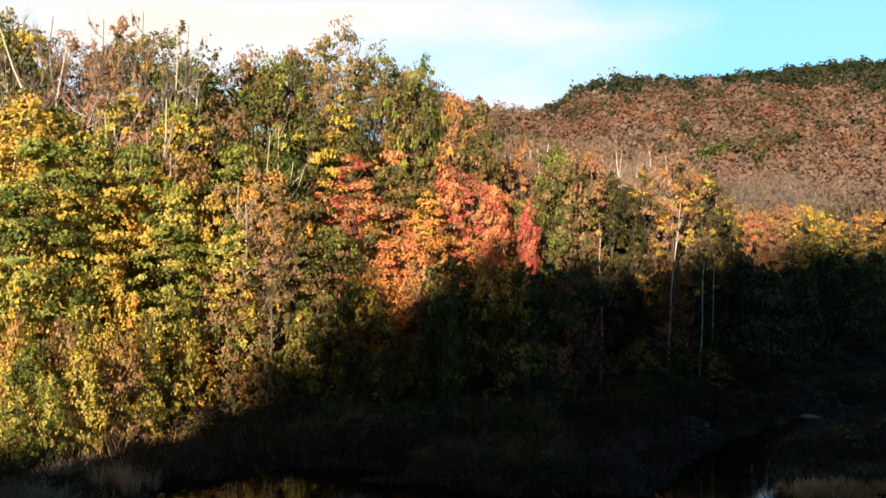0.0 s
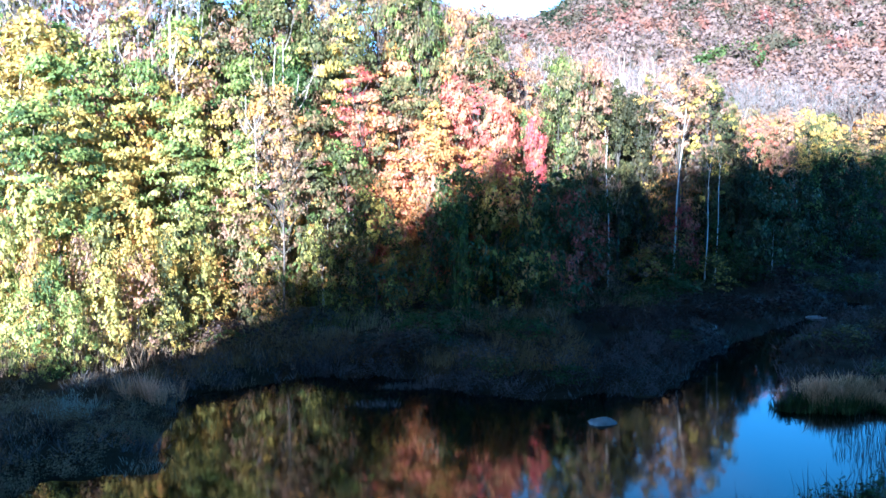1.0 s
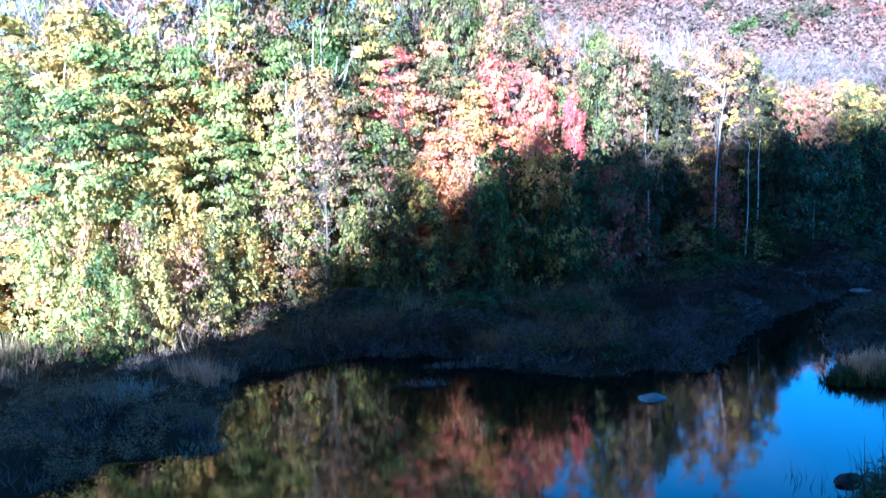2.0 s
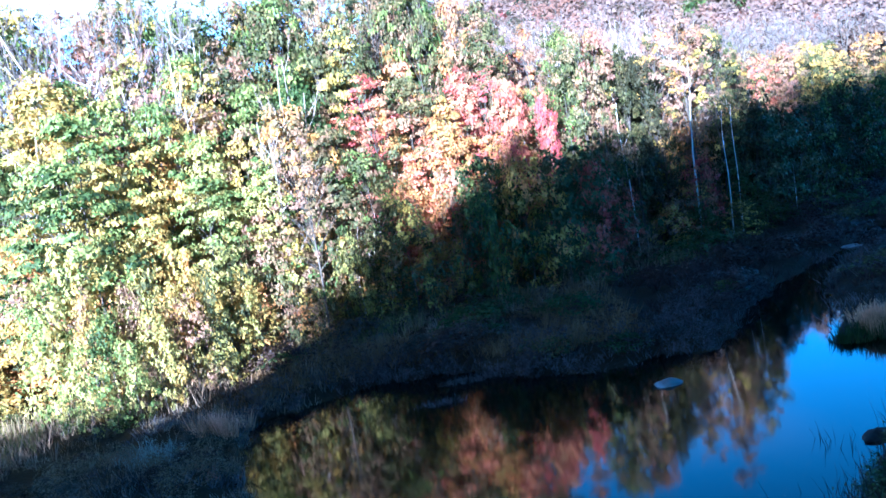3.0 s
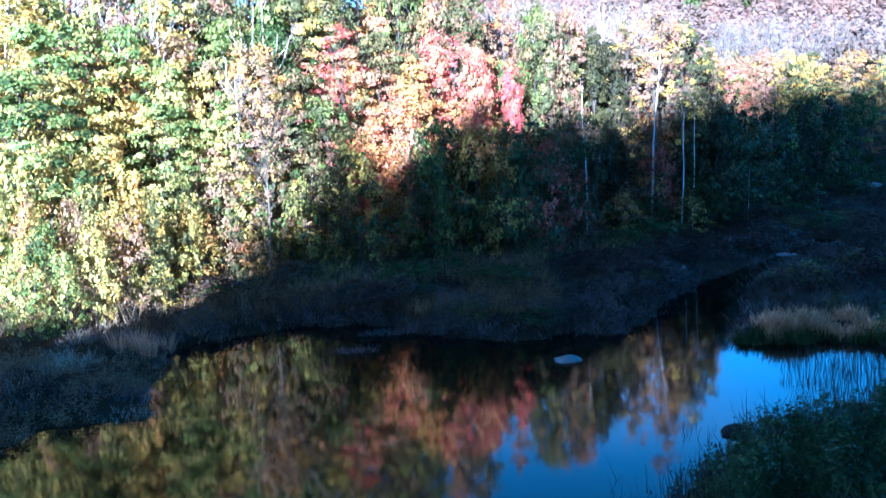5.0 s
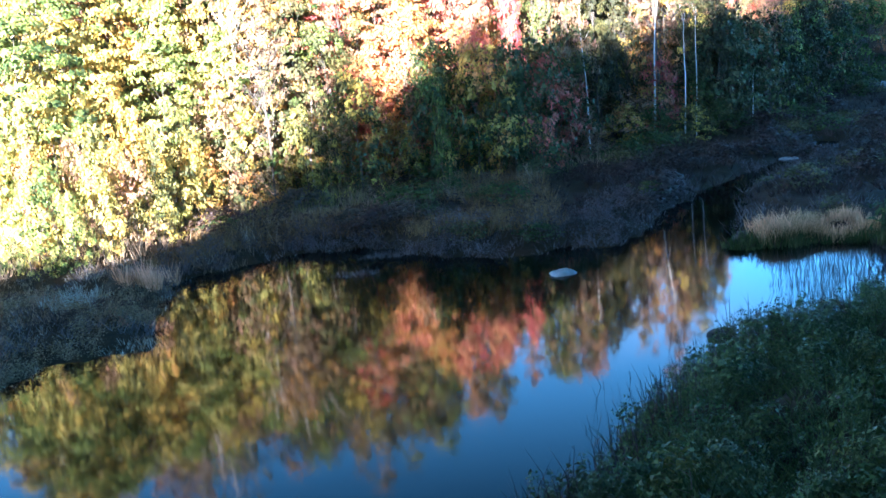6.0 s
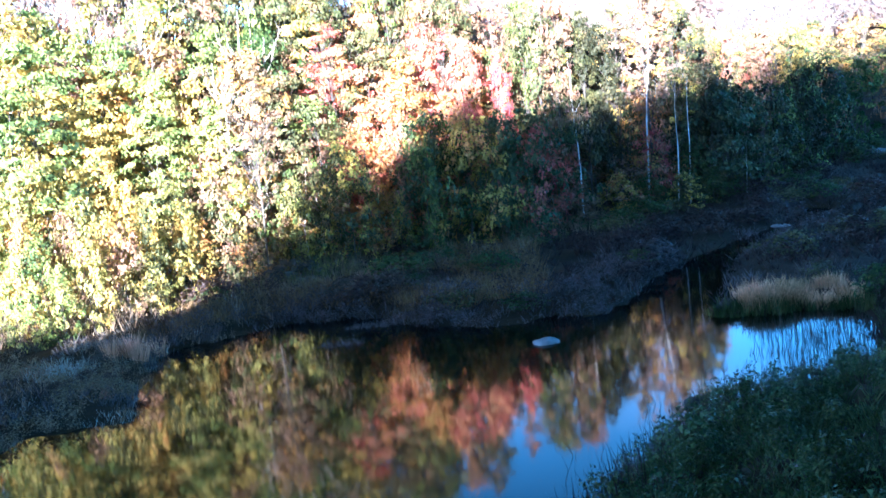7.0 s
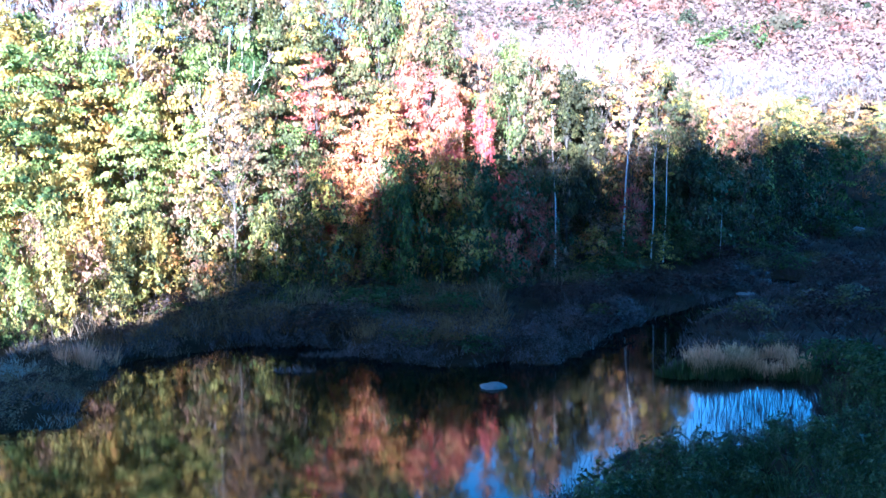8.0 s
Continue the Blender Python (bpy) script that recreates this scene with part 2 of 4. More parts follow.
WATER, n, l, b = material("pond_water")
b.inputs["Base Color"].default_value = (0.006, 0.0065, 0.004, 1)
b.inputs["Roughness"].default_value = 0.05
b.inputs["IOR"].default_value = 1.16
co, mp = n.new("ShaderNodeNewGeometry"), n.new("ShaderNodeMapping")
mp.inputs["Scale"].default_value = (1.0, 0.45, 1.0)
rip = n.new("ShaderNodeTexNoise")
rip.inputs["Scale"].default_value, rip.inputs["Detail"].default_value = 1.6, 4
bp = n.new("ShaderNodeBump")
bp.inputs["Strength"].default_value, bp.inputs["Distance"].default_value = 0.08, 0.02
l.new(co.outputs["Position"], mp.inputs["Vector"])
l.new(mp.outputs["Vector"], rip.inputs["Vector"])
l.new(rip.outputs["Fac"], bp.inputs["Height"])
l.new(bp.outputs["Normal"], b.inputs["Normal"])


# ---- mesh helpers ----
def card_mesh(name, corners, mat, second=None):
    """A mesh of separate quads (n, 4, 3) or triangles (n, 3, 3)."""
    corners = np.asarray(corners, np.float32)
    k, s = corners.shape[:2]
    me = bpy.data.meshes.new(name)
    me.vertices.add(k * s)
    me.vertices.foreach_set("co", corners.ravel())
    me.loops.add(k * s)
    me.loops.foreach_set("vertex_index", np.arange(k * s, dtype=np.int32))
    me.polygons.add(k)
    me.polygons.foreach_set("loop_start", np.arange(0, k * s, s, dtype=np.int32))
    me.polygons.foreach_set("loop_total", np.full(k, s, np.int32))
    me.update(calc_edges=True)
    me.materials.append(mat)
    if second is not None:
        me.materials.append(mat)
        me.polygons.foreach_set("material_index", second.astype(np.int32))
    return me


def solid_mesh(name, verts, faces, mat, smooth=True):
    me = bpy.data.meshes.new(name)
    me.from_pydata([tuple(v) for v in verts], [], faces)
    if smooth:
        me.polygons.foreach_set("use_smooth", [True] * len(me.polygons))
    me.update()
    me.materials.append(mat)
    return me


def tube(out, pts, radii, sides=6):
    """Adds a tapered limb through pts to out = (verts, faces)."""
    verts, faces = out
    pts = [Vector(p) for p in pts]
    first = len(verts)
    for k, p in enumerate(pts):
        way = (pts[min(k + 1, len(pts) - 1)] - pts[max(k - 1, 0)]).normalized()
        side = way.cross(Vector((0.31, 0.87, 0.2))).normalized()
        up = way.cross(side)
        for s in range(sides):
            a = 2 * math.pi * s / sides
            verts.append(p + (side * math.cos(a) + up * math.sin(a)) * radii[k])
    for k in range(len(pts) - 1):
        for s in range(sides):
            a, b2 = first + k * sides + s, first + k * sides + (s + 1) % sides
            faces.append((a, b2, b2 + sides, a + sides))
    faces.append(tuple(range(first + (len(pts) - 1) * sides, first + len(pts) * sides)))


def unit(v):
    return v / (np.linalg.norm(v, axis=-1, keepdims=True) + 1e-9)


def leaf_cards(rng, centres, normals, size, slim=0.85):
    """Pointed leaves at centres, facing about along normals."""
    k = len(centres)
    nrm = unit(normals)
    u = unit(np.cross(nrm, rng.normal(size=(k, 3))))
    v = np.cross(nrm, u)
    s = (size * rng.uniform(0.6, 1.35, k))[:, None]
    u, v = u * s * 0.5, v * s * 0.5 * slim
    return np.stack([centres - u * 0.8 + v, centres - u * 0.8 - v, centres + u * 1.2], 1)


def part(name, me, parent, label=""):
    ob = new(name, me)
    ob.parent = parent
    if label:
        tagged(ob, label)
    return ob


def envelope(u, shape):
    if shape == "round":
        return np.sin(np.pi * (0.1 + 0.86 * u)) ** 0.7
    if shape == "tall":
        return np.sin(np.pi * (0.14 + 0.8 * u ** 0.8)) ** 0.8
    if shape == "dome":
        return np.sqrt(np.clip(1.02 - (0.25 + 0.75 * u) ** 2.2, 0, 1)) * (0.75 + 0.25 * np.sin(9 * u))
    if shape == "cone":
        return (1.02 - u) ** 0.85
    return np.sin(np.pi * (0.25 + 0.72 * u)) ** 0.6          # bush


def make_tree(name, seed, height, radius, base, clumps, leaves, leaf, shape="round", flat=0.5, bark=BARK, trunk_r=0.12, mat=None, forks=0, lean=0.04, spread=0.22, limbs=16, split=False):
    """A tree of that height: tapered trunk, limbs to the leaf clumps, and a crown of separate leaves."""
    rng = np.random.default_rng(seed)
    root = new(name)
    root.empty_display_size = 0.2
    h0 = base * height
    u = rng.uniform(0, 1, clumps) ** 0.85
    a = rng.uniform(0, 2 * np.pi, clumps)
    r = radius * envelope(u, shape) * np.sqrt(rng.uniform(0.2, 1.15, clumps)) * (1 + 0.28 * np.sin(3 * a + seed) + 0.15 * np.sin(11 * u + seed))
    drift = np.array([math.cos(seed), math.sin(seed)]) * lean * height
    z = h0 + u * (height - h0) * (0.97 + 0.06 * rng.uniform(-1, 1, clumps))
    z = h0 + (z - h0) * (0.985 * height - h0) / (z.max() - h0)
    cen = np.stack([r * np.cos(a) + drift[0] * u, r * np.sin(a) + drift[1] * u, z], 1)
    # limbs
    out, arms = ([], []), ([], [])
    top = height * (0.9 if shape != "bush" else 0.6)
    trunk_pts = [(drift[0] * t + 0.022 * height * t * math.sin(seed + 7 * t), drift[1] * t, top * t - 0.3 * (t == 0)) for t in np.linspace(0, 1, 7)]
    tube(out, trunk_pts, [trunk_r * (1.15 - t * 0.98) for t in np.linspace(0, 1, 7)], 7)
    for k in rng.choice(clumps, min(clumps, (limbs if height > 3 else 6) + forks), replace=False):
        c = cen[k]
        tb = float(np.clip((c[2] - 0.35 * r[k] - 0.12 * height) / top, max(0.12, base), 0.9))
        i = min(int(tb * 6), 5)
        p0 = Vector(trunk_pts[i]).lerp(Vector(trunk_pts[i + 1]), tb * 6 - i)
        mid = p0.lerp(Vector(c), 0.55) + Vector((0, 0, 0.06 * (Vector(c) - p0).length))
        rr = trunk_r * (0.5 - 0.35 * tb)
        tube(arms if split else out, [p0, mid, Vector(c)], [rr, rr * 0.6, rr * 0.15], 5)
    part("trunk", solid_mesh(name + "_trunk", *out, bark), root)
    if split:
        tagged(part("limbwork", solid_mesh(name + "_limbs", *arms, bark), root), "thin ascending limbs", kind="stuff")
    # leaves in flattened clumps, facing outwards and up
    idx = np.repeat(np.arange(clumps), leaves)
    size = radius * spread * rng.uniform(0.45, 1.5, clumps)[idx][:, None]
    off = unit(rng.normal(size=(len(idx), 3))) * rng.uniform(0.1, 1, (len(idx), 1)) ** 0.5 * size
    off[:, 2] *= flat
    off[:, 2] -= 0.15 * np.hypot(off[:, 0], off[:, 1])
    pos = cen[idx] + off
    axis = np.stack([drift[0] * u, drift[1] * u, z - 0.3 * radius], 1)[idx]
    nrm = unit(pos - axis) * 0.9 + unit(off) * 0.5 + rng.normal(size=pos.shape) * 0.5 + np.array([-0.05, -0.45 if shape == "bush" or height < 7 else -0.2, 0.25])
    part("crown", card_mesh(name + "_crown", leaf_cards(rng, pos, nrm, leaf), mat or LEAF["olive"], (rng.uniform(size=clumps) < 0.42)[idx]), root)
    return root


def make_bare(name, seed, height, radius, limbs, twigs, bark, twig_mat, trunk_r=0.16, leaves=0, leaf_material=None, base=0.35, thick=0.05, forks=2, flare=0.42, reach=1.0):
    """A leafless tree: forked pale trunk, limbs, and a crown of fine twigs, with the last leaves on it."""
    rng = np.random.default_rng(seed)
    root = new(name)
    root.empty_display_size = 0.2
    out = ([], [])
    stems, tips, arms = [], [], ([], [])
    for f in range(forks):
        a = seed + f * 2 * math.pi / max(forks, 1)
        lx, ly = math.cos(a) * radius * flare * (forks > 1), math.sin(a) * radius * flare * (forks > 1)
        split = base * rng.uniform(0.6, 1.0)
        pts = []
        for t in np.linspace(0, 1, 8):
            k = max(0.0, t - split) / (1 - split)
            pts.append((lx * k + (0.12 + 0.02 * height * t) * math.sin(7 * t + a), ly * k + (0.12 + 0.02 * height * t) * math.cos(6 * t + a), height * (0.97 - 0.1 * f) * t - 0.3 * (t == 0)))
        tube(out, pts, [trunk_r * (1.1 - t) + 0.02 for t in np.linspace(0, 1, 8)], 7)
        stems.append(pts)
    for k in range(limbs):
        pts = stems[k % len(stems)]
        t = rng.uniform(base, 0.95)
        i = min(int(t * 7), 6)
        p0 = Vector(pts[i]).lerp(Vector(pts[i + 1]), t * 7 - i)
        a = rng.uniform(0, 2 * math.pi)
        ln = radius * reach * rng.uniform(0.5, 1.1) * (1.15 - 0.7 * t)
        end = p0 + Vector((math.cos(a) * ln, math.sin(a) * ln, ln * rng.uniform(0.5, 1.1)))
        mid = p0.lerp(end, 0.5) + Vector((math.cos(a), math.sin(a), -0.3)) * ln * 0.12
        tube(arms, [p0, mid, end], [trunk_r * 0.62 * (1.1 - t) * reach + 0.018, trunk_r * 0.4 * (1.1 - t) * reach + 0.012, 0.01], 3)
        tips.append((p0, mid, end, ln))
    part("trunk", solid_mesh(name + "_trunk", *out, bark), root)
    tagged(part("limbwork", solid_mesh(name + "_limbs", *arms, bark), root), "bare forked limbs", kind="stuff")
    cards = []
    for p0, mid, end, ln in tips:
        p0, mid, end = np.array(p0), np.array(mid), np.array(end)
        t = rng.uniform(0.25, 1.0, (twigs, 1))
        start = np.where(t < 0.5, p0 + (mid - p0) * 2 * t, mid + (end - mid) * (2 * t - 1))
        way = unit(unit(end - p0) * 0.9 + rng.normal(size=(twigs, 3)) * 0.6 + np.array([0, 0, 0.45]))
        tip = start + way * (ln * rng.uniform(0.2, 0.55, (twigs, 1)))
        side = unit(np.cross(way, rng.normal(size=(twigs, 3)))) * thick * 0.5
        cards.append(np.stack([start - side, start + side, tip + side * 0.3, tip - side * 0.3], 1))
    cards = np.concatenate(cards)
    tagged(part("branchwork", card_mesh(name + "_twigs", cards, twig_mat), root), "fine bare twigs", kind="stuff")
    if leaves:
        pick = cards[rng.integers(0, len(cards), leaves)]
        pos = pick[:, 2] + (pick[:, 0] - pick[:, 2]) * rng.uniform(0, 1, (leaves, 1)) + rng.normal(size=(leaves, 3)) * 0.12
        part("crown", card_mesh(name + "_crown", leaf_cards(rng, pos, rng.normal(size=(leaves, 3)) + np.array([0, -0.3, 0.5]), 0.3), leaf_material), root)
    return root


class Stock:
    """Trees of one kind: the first is set in place, the rest are copies of it."""

    def __init__(self, makers):
        self.makers, self.first = makers, {}

    def put(self, k, place, width, tall, turn, mat=None, alt=None, label="", category="tree", group=""):
        k = k % len(self.makers)
        m = Matrix.LocRotScale(place, Euler((0, 0, turn)), (width, width, tall))
        if k not in self.first:
            ob = self.first[k] = self.makers[k]()
            ob.matrix_basis = m
        else:
            src = self.first[k]
            ob = copy_thing(src, m @ Matrix.Diagonal((1 / src.scale[0], 1 / src.scale[1], 1 / src.scale[2], 1)))
        for child in ob.children:
            if mat and child.name.split(".")[0] == "crown":
                for slot, m_ in zip(child.material_slots, (mat, alt or mat)):
                    slot.link = "OBJECT"
                    slot.material = m_
        return tagged(ob, label, category, group)


# ---- ground ----
POND = np.array([(-45, 8), (-4, 12), (0, 14), (3, 18.5), (6.4, 24), (9, 27.6), (12.6, 28.6), (15.0, 30.2), (16.3, 33.5), (16.9, 37.8), (14.8, 38.4), (12.0, 38.6), (12.6, 40.6),
                 (13.3, 42.5), (14.5, 47.3), (16.6, 52.9), (21, 58.3), (25, 63.5), (23.8, 64.3), (20.2, 58.8), (18, 56.1), (14.1, 51.8), (10.7, 46.6),
                 (9.4, 43.4), (7.6, 40.8)] + [(5.3, 41.4), (3.1, 40.8), (0.2, 42.1), (-2.7, 45.2), (-6.2, 45.7), (-8.8, 44), (-10.9, 42.2), (-10.6, 38.5),
                 (-10.1, 35.5), (-9.2, 32.2), (-11.2, 32), (-12.5, 31.6), (-13.2, 29.3), (-18, 25), (-45, 22)], float)


def pond_dist(x, y):
    """Signed distance to the pond's shore, negative in the water."""
    x, y = np.broadcast_arrays(np.asarray(x, float), np.asarray(y, float))
    best, inside = np.full(x.shape, 1e9), np.zeros(x.shape, bool)
    for (ax, ay), (bx, by) in zip(POND, np.roll(POND, -1, 0)):
        dx, dy = bx - ax, by - ay
        t = np.clip(((x - ax) * dx + (y - ay) * dy) / (dx * dx + dy * dy), 0, 1)
        best = np.minimum(best, np.hypot(x - ax - t * dx, y - ay - t * dy))
        hit = ((ay > y) != (by > y)) & (x < (bx - ax) * (y - ay) / (by - ay + 1e-12) + ax)
        inside ^= hit
    return np.where(inside, -best, best) + 0.24 * np.sin(2.3 * x + 1.1 * y) * np.sin(1.9 * y - 0.8 * x) + 0.13 * np.sin(5.1 * x + y) * np.sin(4.3 * y - x)


def smooth(t):
    t = np.clip(t, 0, 1)
    return t * t * (3 - 2 * t)


def treeline(x):
    return np.interp(x, [-60, -22, -18, -13, -6, 0, 9, 18, 33, 41, 70], [40, 48.5, 55, 60.5, 61, 63, 72, 78, 92, 100, 118])


def back_crest(x):
    """Height of the wooded ridge behind the viewer, which shades the valley."""
    return np.interp(x, [-110, -60, -51, -46, -42.7, -39.4, -38.3, -37.3, -36.2, -35.0, -34.4, -33.2, -32.3, -31.3, -30.7, -23.5, -18, -14, -10.7, -8.5, 0.4, 60, 160],
                     [9, 20, 23.0, 23.7, 23.2, 24.9, 26.6, 29.6, 32.2, 34.2, 34.8, 31.6, 29.6, 30.0, 36.0, 35.8, 36.8, 38.0, 41.0, 42.0, 46.6, 55, 58])


def height(x, y):
    x, y = np.broadcast_arrays(np.asarray(x, float), np.asarray(y, float))
    sd = pond_dist(x, y)
    near = np.where(x > 0, smooth((34 - y) / 9), smooth((17 - y) / 6)) * smooth((x + 60) / 60)
    wob = 0.16 * np.sin(0.9 * x + 0.5 * y) * np.cos(0.6 * y - 0.4 * x) + 0.08 * np.sin(2.3 * x) * np.sin(1.9 * y)
    land = 0.02 + 0.4 * smooth(sd / 2.5) + wob * smooth(sd / 1.5) + near * np.minimum(8.0, np.maximum(sd, 0) * 0.14 + np.maximum(sd - 7, 0) * 0.6)
    land = land + near * smooth(sd / 1.2) * (0.28 * np.sin(1.7 * x + 0.9 * y) * np.sin(1.3 * y - 0.6 * x) + 0.15 * np.sin(3.7 * x - y) * np.cos(2.9 * y))
    rise = np.maximum(y - treeline(x), 0)
    steep = np.interp(x, [-30, -4, 12, 30], [0.33, 0.3, 0.16, 0.05])
    land = land + steep * 45 * (1 - np.exp(-rise / 45))
    far = np.interp(y, [0, 95, 130, 180, 250, 330, 430, 520, 2500], [0, 0, 5, 12, 28, 49, 65.5, 70, 66])
    ridge = np.interp(x / np.maximum(y, 60), [-0.3, -0.06, -0.02, 0.06, 0.1, 0.13, 0.16, 0.28, 0.45, 1.5], [0.3, 0.42, 0.7, 0.74, 0.8, 0.93, 0.99, 1.05, 1.09, 1.12])
    land = land + far * ridge * (1 + 0.05 * np.sin(0.03 * x + 0.02 * y))
    back = smooth((-y - 6) / 50)
    land = np.where(y < -5, 8.2 + (back_crest(x - 0.25 * np.maximum(y + 56, 0)) - 8.2) * back, land)
    wet = -0.12 - 0.9 * smooth(-sd / 3.0)
    return np.where(sd < 0, wet, land)


def graded(lo, hi, a, b, step, grow=1.16):
    """Coordinates with fine steps between a and b, and ever wider ones out to lo and hi."""
    mid = list(np.arange(a, b + step / 2, step))
    up, s = [mid[-1]], step
    while up[-1] < hi:
        s *= grow
        up.append(up[-1] + s)
    down, s = [mid[0]], step
    while down[-1] > lo:
        s *= grow
        down.append(down[-1] - s)
    return np.array(down[:0:-1] + mid + up[1:])


gx, gy = graded(-2200, 2400, -30, 34, 0.5), graded(-1500, 3200, 4, 72, 0.5)
mx_, my_ = np.meshgrid(gx, gy)
mz_ = height(mx_, my_)
nx, ny = len(gx), len(gy)
gv = np.stack([mx_, my_, mz_], -1).reshape(-1, 3)
gi = np.arange(nx * ny).reshape(ny, nx)
gf = np.stack([gi[:-1, :-1], gi[:-1, 1:], gi[1:, 1:], gi[1:, :-1]], -1).reshape(-1, 4)
ground = tagged(new("ground", solid_mesh("ground", gv.tolist(), gf.tolist(), GROUND)),
                "dark marshy ground rising into leaf-strewn wooded hills", "ground", kind="structure")

wv = [(-60, 4, 0), (40, 4, 0), (40, 70, 0), (-60, 70, 0)]
water = tagged(new("water", solid_mesh("water", wv, [(0, 1, 2, 3)], WATER, False)),
               "still dark pond water mirroring the autumn trees", "pond", kind="structure")


def ground_at(x, y):
    return float(height(x, y))


# ---- trees ----
leafy = Stock([
    lambda: make_tree("maple_tree", 11, 14, 4.2, 0.26, 150, 42, 0.24, "round", 0.42, spread=0.2),
    lambda: make_tree("maple_tree", 12, 14, 4.0, 0.28, 150, 42, 0.24, "tall", 0.5, spread=0.2),
    lambda: make_tree("maple_tree", 13, 14, 4.5, 0.24, 150, 42, 0.24, "round", 0.26, spread=0.21),
    lambda: make_tree("maple_tree", 14, 14, 4.0, 0.23, 150, 42, 0.24, "dome", 0.42, spread=0.19),
    lambda: make_tree("maple_tree", 15, 14, 4.3, 0.28, 150, 42, 0.24, "dome", 0.34, lean=0.07, spread=0.21),
])
bushy = Stock([
    lambda: make_tree("shrub", 21, 6, 2.4, 0.03, 92, 23, 0.195, "bush", 0.6, limbs=8, trunk_r=0.05, spread=0.24),
    lambda: make_tree("shrub", 22, 6, 2.1, 0.02, 92, 23, 0.195, "tall", 0.9, limbs=8, trunk_r=0.045, spread=0.22),
    lambda: make_tree("shrub", 23, 6, 2.7, 0.04, 92, 23, 0.195, "bush", 0.5, limbs=8, trunk_r=0.05, spread=0.24),
])
ridgy = Stock([
    lambda: make_tree("ridge_tree", 25, 16, 3.6, 0.08, 36, 13, 1.5, "round", 0.6, spread=0.22, limbs=4),
    lambda: make_tree("ridge_tree", 26, 16, 3.3, 0.08, 36, 13, 1.5, "tall", 0.6, spread=0.22, limbs=4),
])
airy = Stock([
    lambda: make_tree("open_tree", 31, 18, 3.6, 0.36, 95, 34, 0.2, "round", 0.5, bark=BARK, forks=34, spread=0.17),
    lambda: make_tree("open_tree", 32, 18, 3.0, 0.36, 88, 34, 0.2, "tall", 0.5, bark=BARK, forks=34, spread=0.17),
])
bare = Stock([
    lambda: make_bare("bare_tree", 41, 13, 3.0, 28, 27, BARK, TWIG, 0.09, thick=0.042, leaves=160, leaf_material=LEAF["pinkgrey"]),
    lambda: make_bare("bare_tree", 42, 13, 2.5, 26, 27, BARK, TWIG, 0.1, thick=0.042, leaves=260, leaf_material=LEAF["pinkgrey"], forks=1),
    lambda: make_bare("bare_tree", 43, 13, 3.2, 30, 28, BARK, TWIG_GREY, 0.09, thick=0.042, forks=3),
])
sapling = Stock([
    lambda: make_bare("pale_sapling", 45, 11, 1.7, 22, 12, BARK_PALE, TWIG_GREY, 0.07, forks=2, thick=0.03, reach=1.4),
    lambda: make_bare("pale_sapling", 46, 11, 2.1, 26, 12, BARK_PALE, TWIG, 0.07, forks=3, flare=0.6, thick=0.03, reach=1.4),
])
snag = Stock([
    lambda: make_bare("pale_snag", 51, 16, 3.6, 30, 10, BARK_PALE, TWIG_GREY, 0.12, leaves=500, leaf_material=LEAF["olive"], base=0.4, forks=3, flare=0.9, reach=1.5),
    lambda: make_bare("pale_snag", 54, 16, 3.0, 28, 12, BARK_PALE, TWIG, 0.11, leaves=500, leaf_material=LEAF["rust"], base=0.38, forks=4, flare=0.8, reach=1.5),
])
birch = Stock([
    lambda: make_tree("birch_tree", 61, 14, 1.9, 0.7, 14, 22, 0.2, "tall", 0.6, bark=BARK_WHITE, trunk_r=0.1, lean=0.07, limbs=2),
    lambda: make_tree("birch_tree", 62, 14, 1.6, 0.7, 12, 20, 0.2, "tall", 0.6, bark=BARK_WHITE, trunk_r=0.085, lean=0.05, limbs=2),
])
tall_birch = Stock([
    lambda: make_tree("pale_birch", 63, 17, 2.4, 0.42, 66, 30, 0.2, "round", 0.6, bark=BARK, trunk_r=0.09, lean=0.03, limbs=12, spread=0.2, split=True),
    lambda: make_tree("pale_birch", 64, 17, 2.0, 0.4, 60, 30, 0.2, "tall", 0.6, bark=BARK, trunk_r=0.08, lean=0.04, limbs=12, spread=0.2, split=True),
])
WORD = {"green": "green", "dark": "dark green", "lime": "yellow-green", "gold": "golden yellow", "orange": "bright orange", "red": "fiery red-orange",
        "crimson": "crimson red", "rust": "rusty brown", "olive": "olive green", "willow": "grey-green", "pinkgrey": "pinkish grey", "deep": "shade-darkened olive"}
ALSO = {"green": ["lime", "dark", "gold"], "dark": ["olive", "green", "dark"], "lime": ["gold", "green", "olive"], "gold": ["lime", "orange", "rust"],
        "orange": ["gold", "red", "olive"], "red": ["orange", "crimson", "gold"], "crimson": ["red", "rust", "olive"], "rust": ["olive", "orange", "pinkgrey"],
        "olive": ["green", "gold", "rust"], "willow": ["olive", "willow", "green"], "pinkgrey": ["rust", "pinkgrey", "olive"], "deep": ["deep", "olive", "deep"]}
pick = random.Random(5)
stems, crowns = [], []
counter = [0]


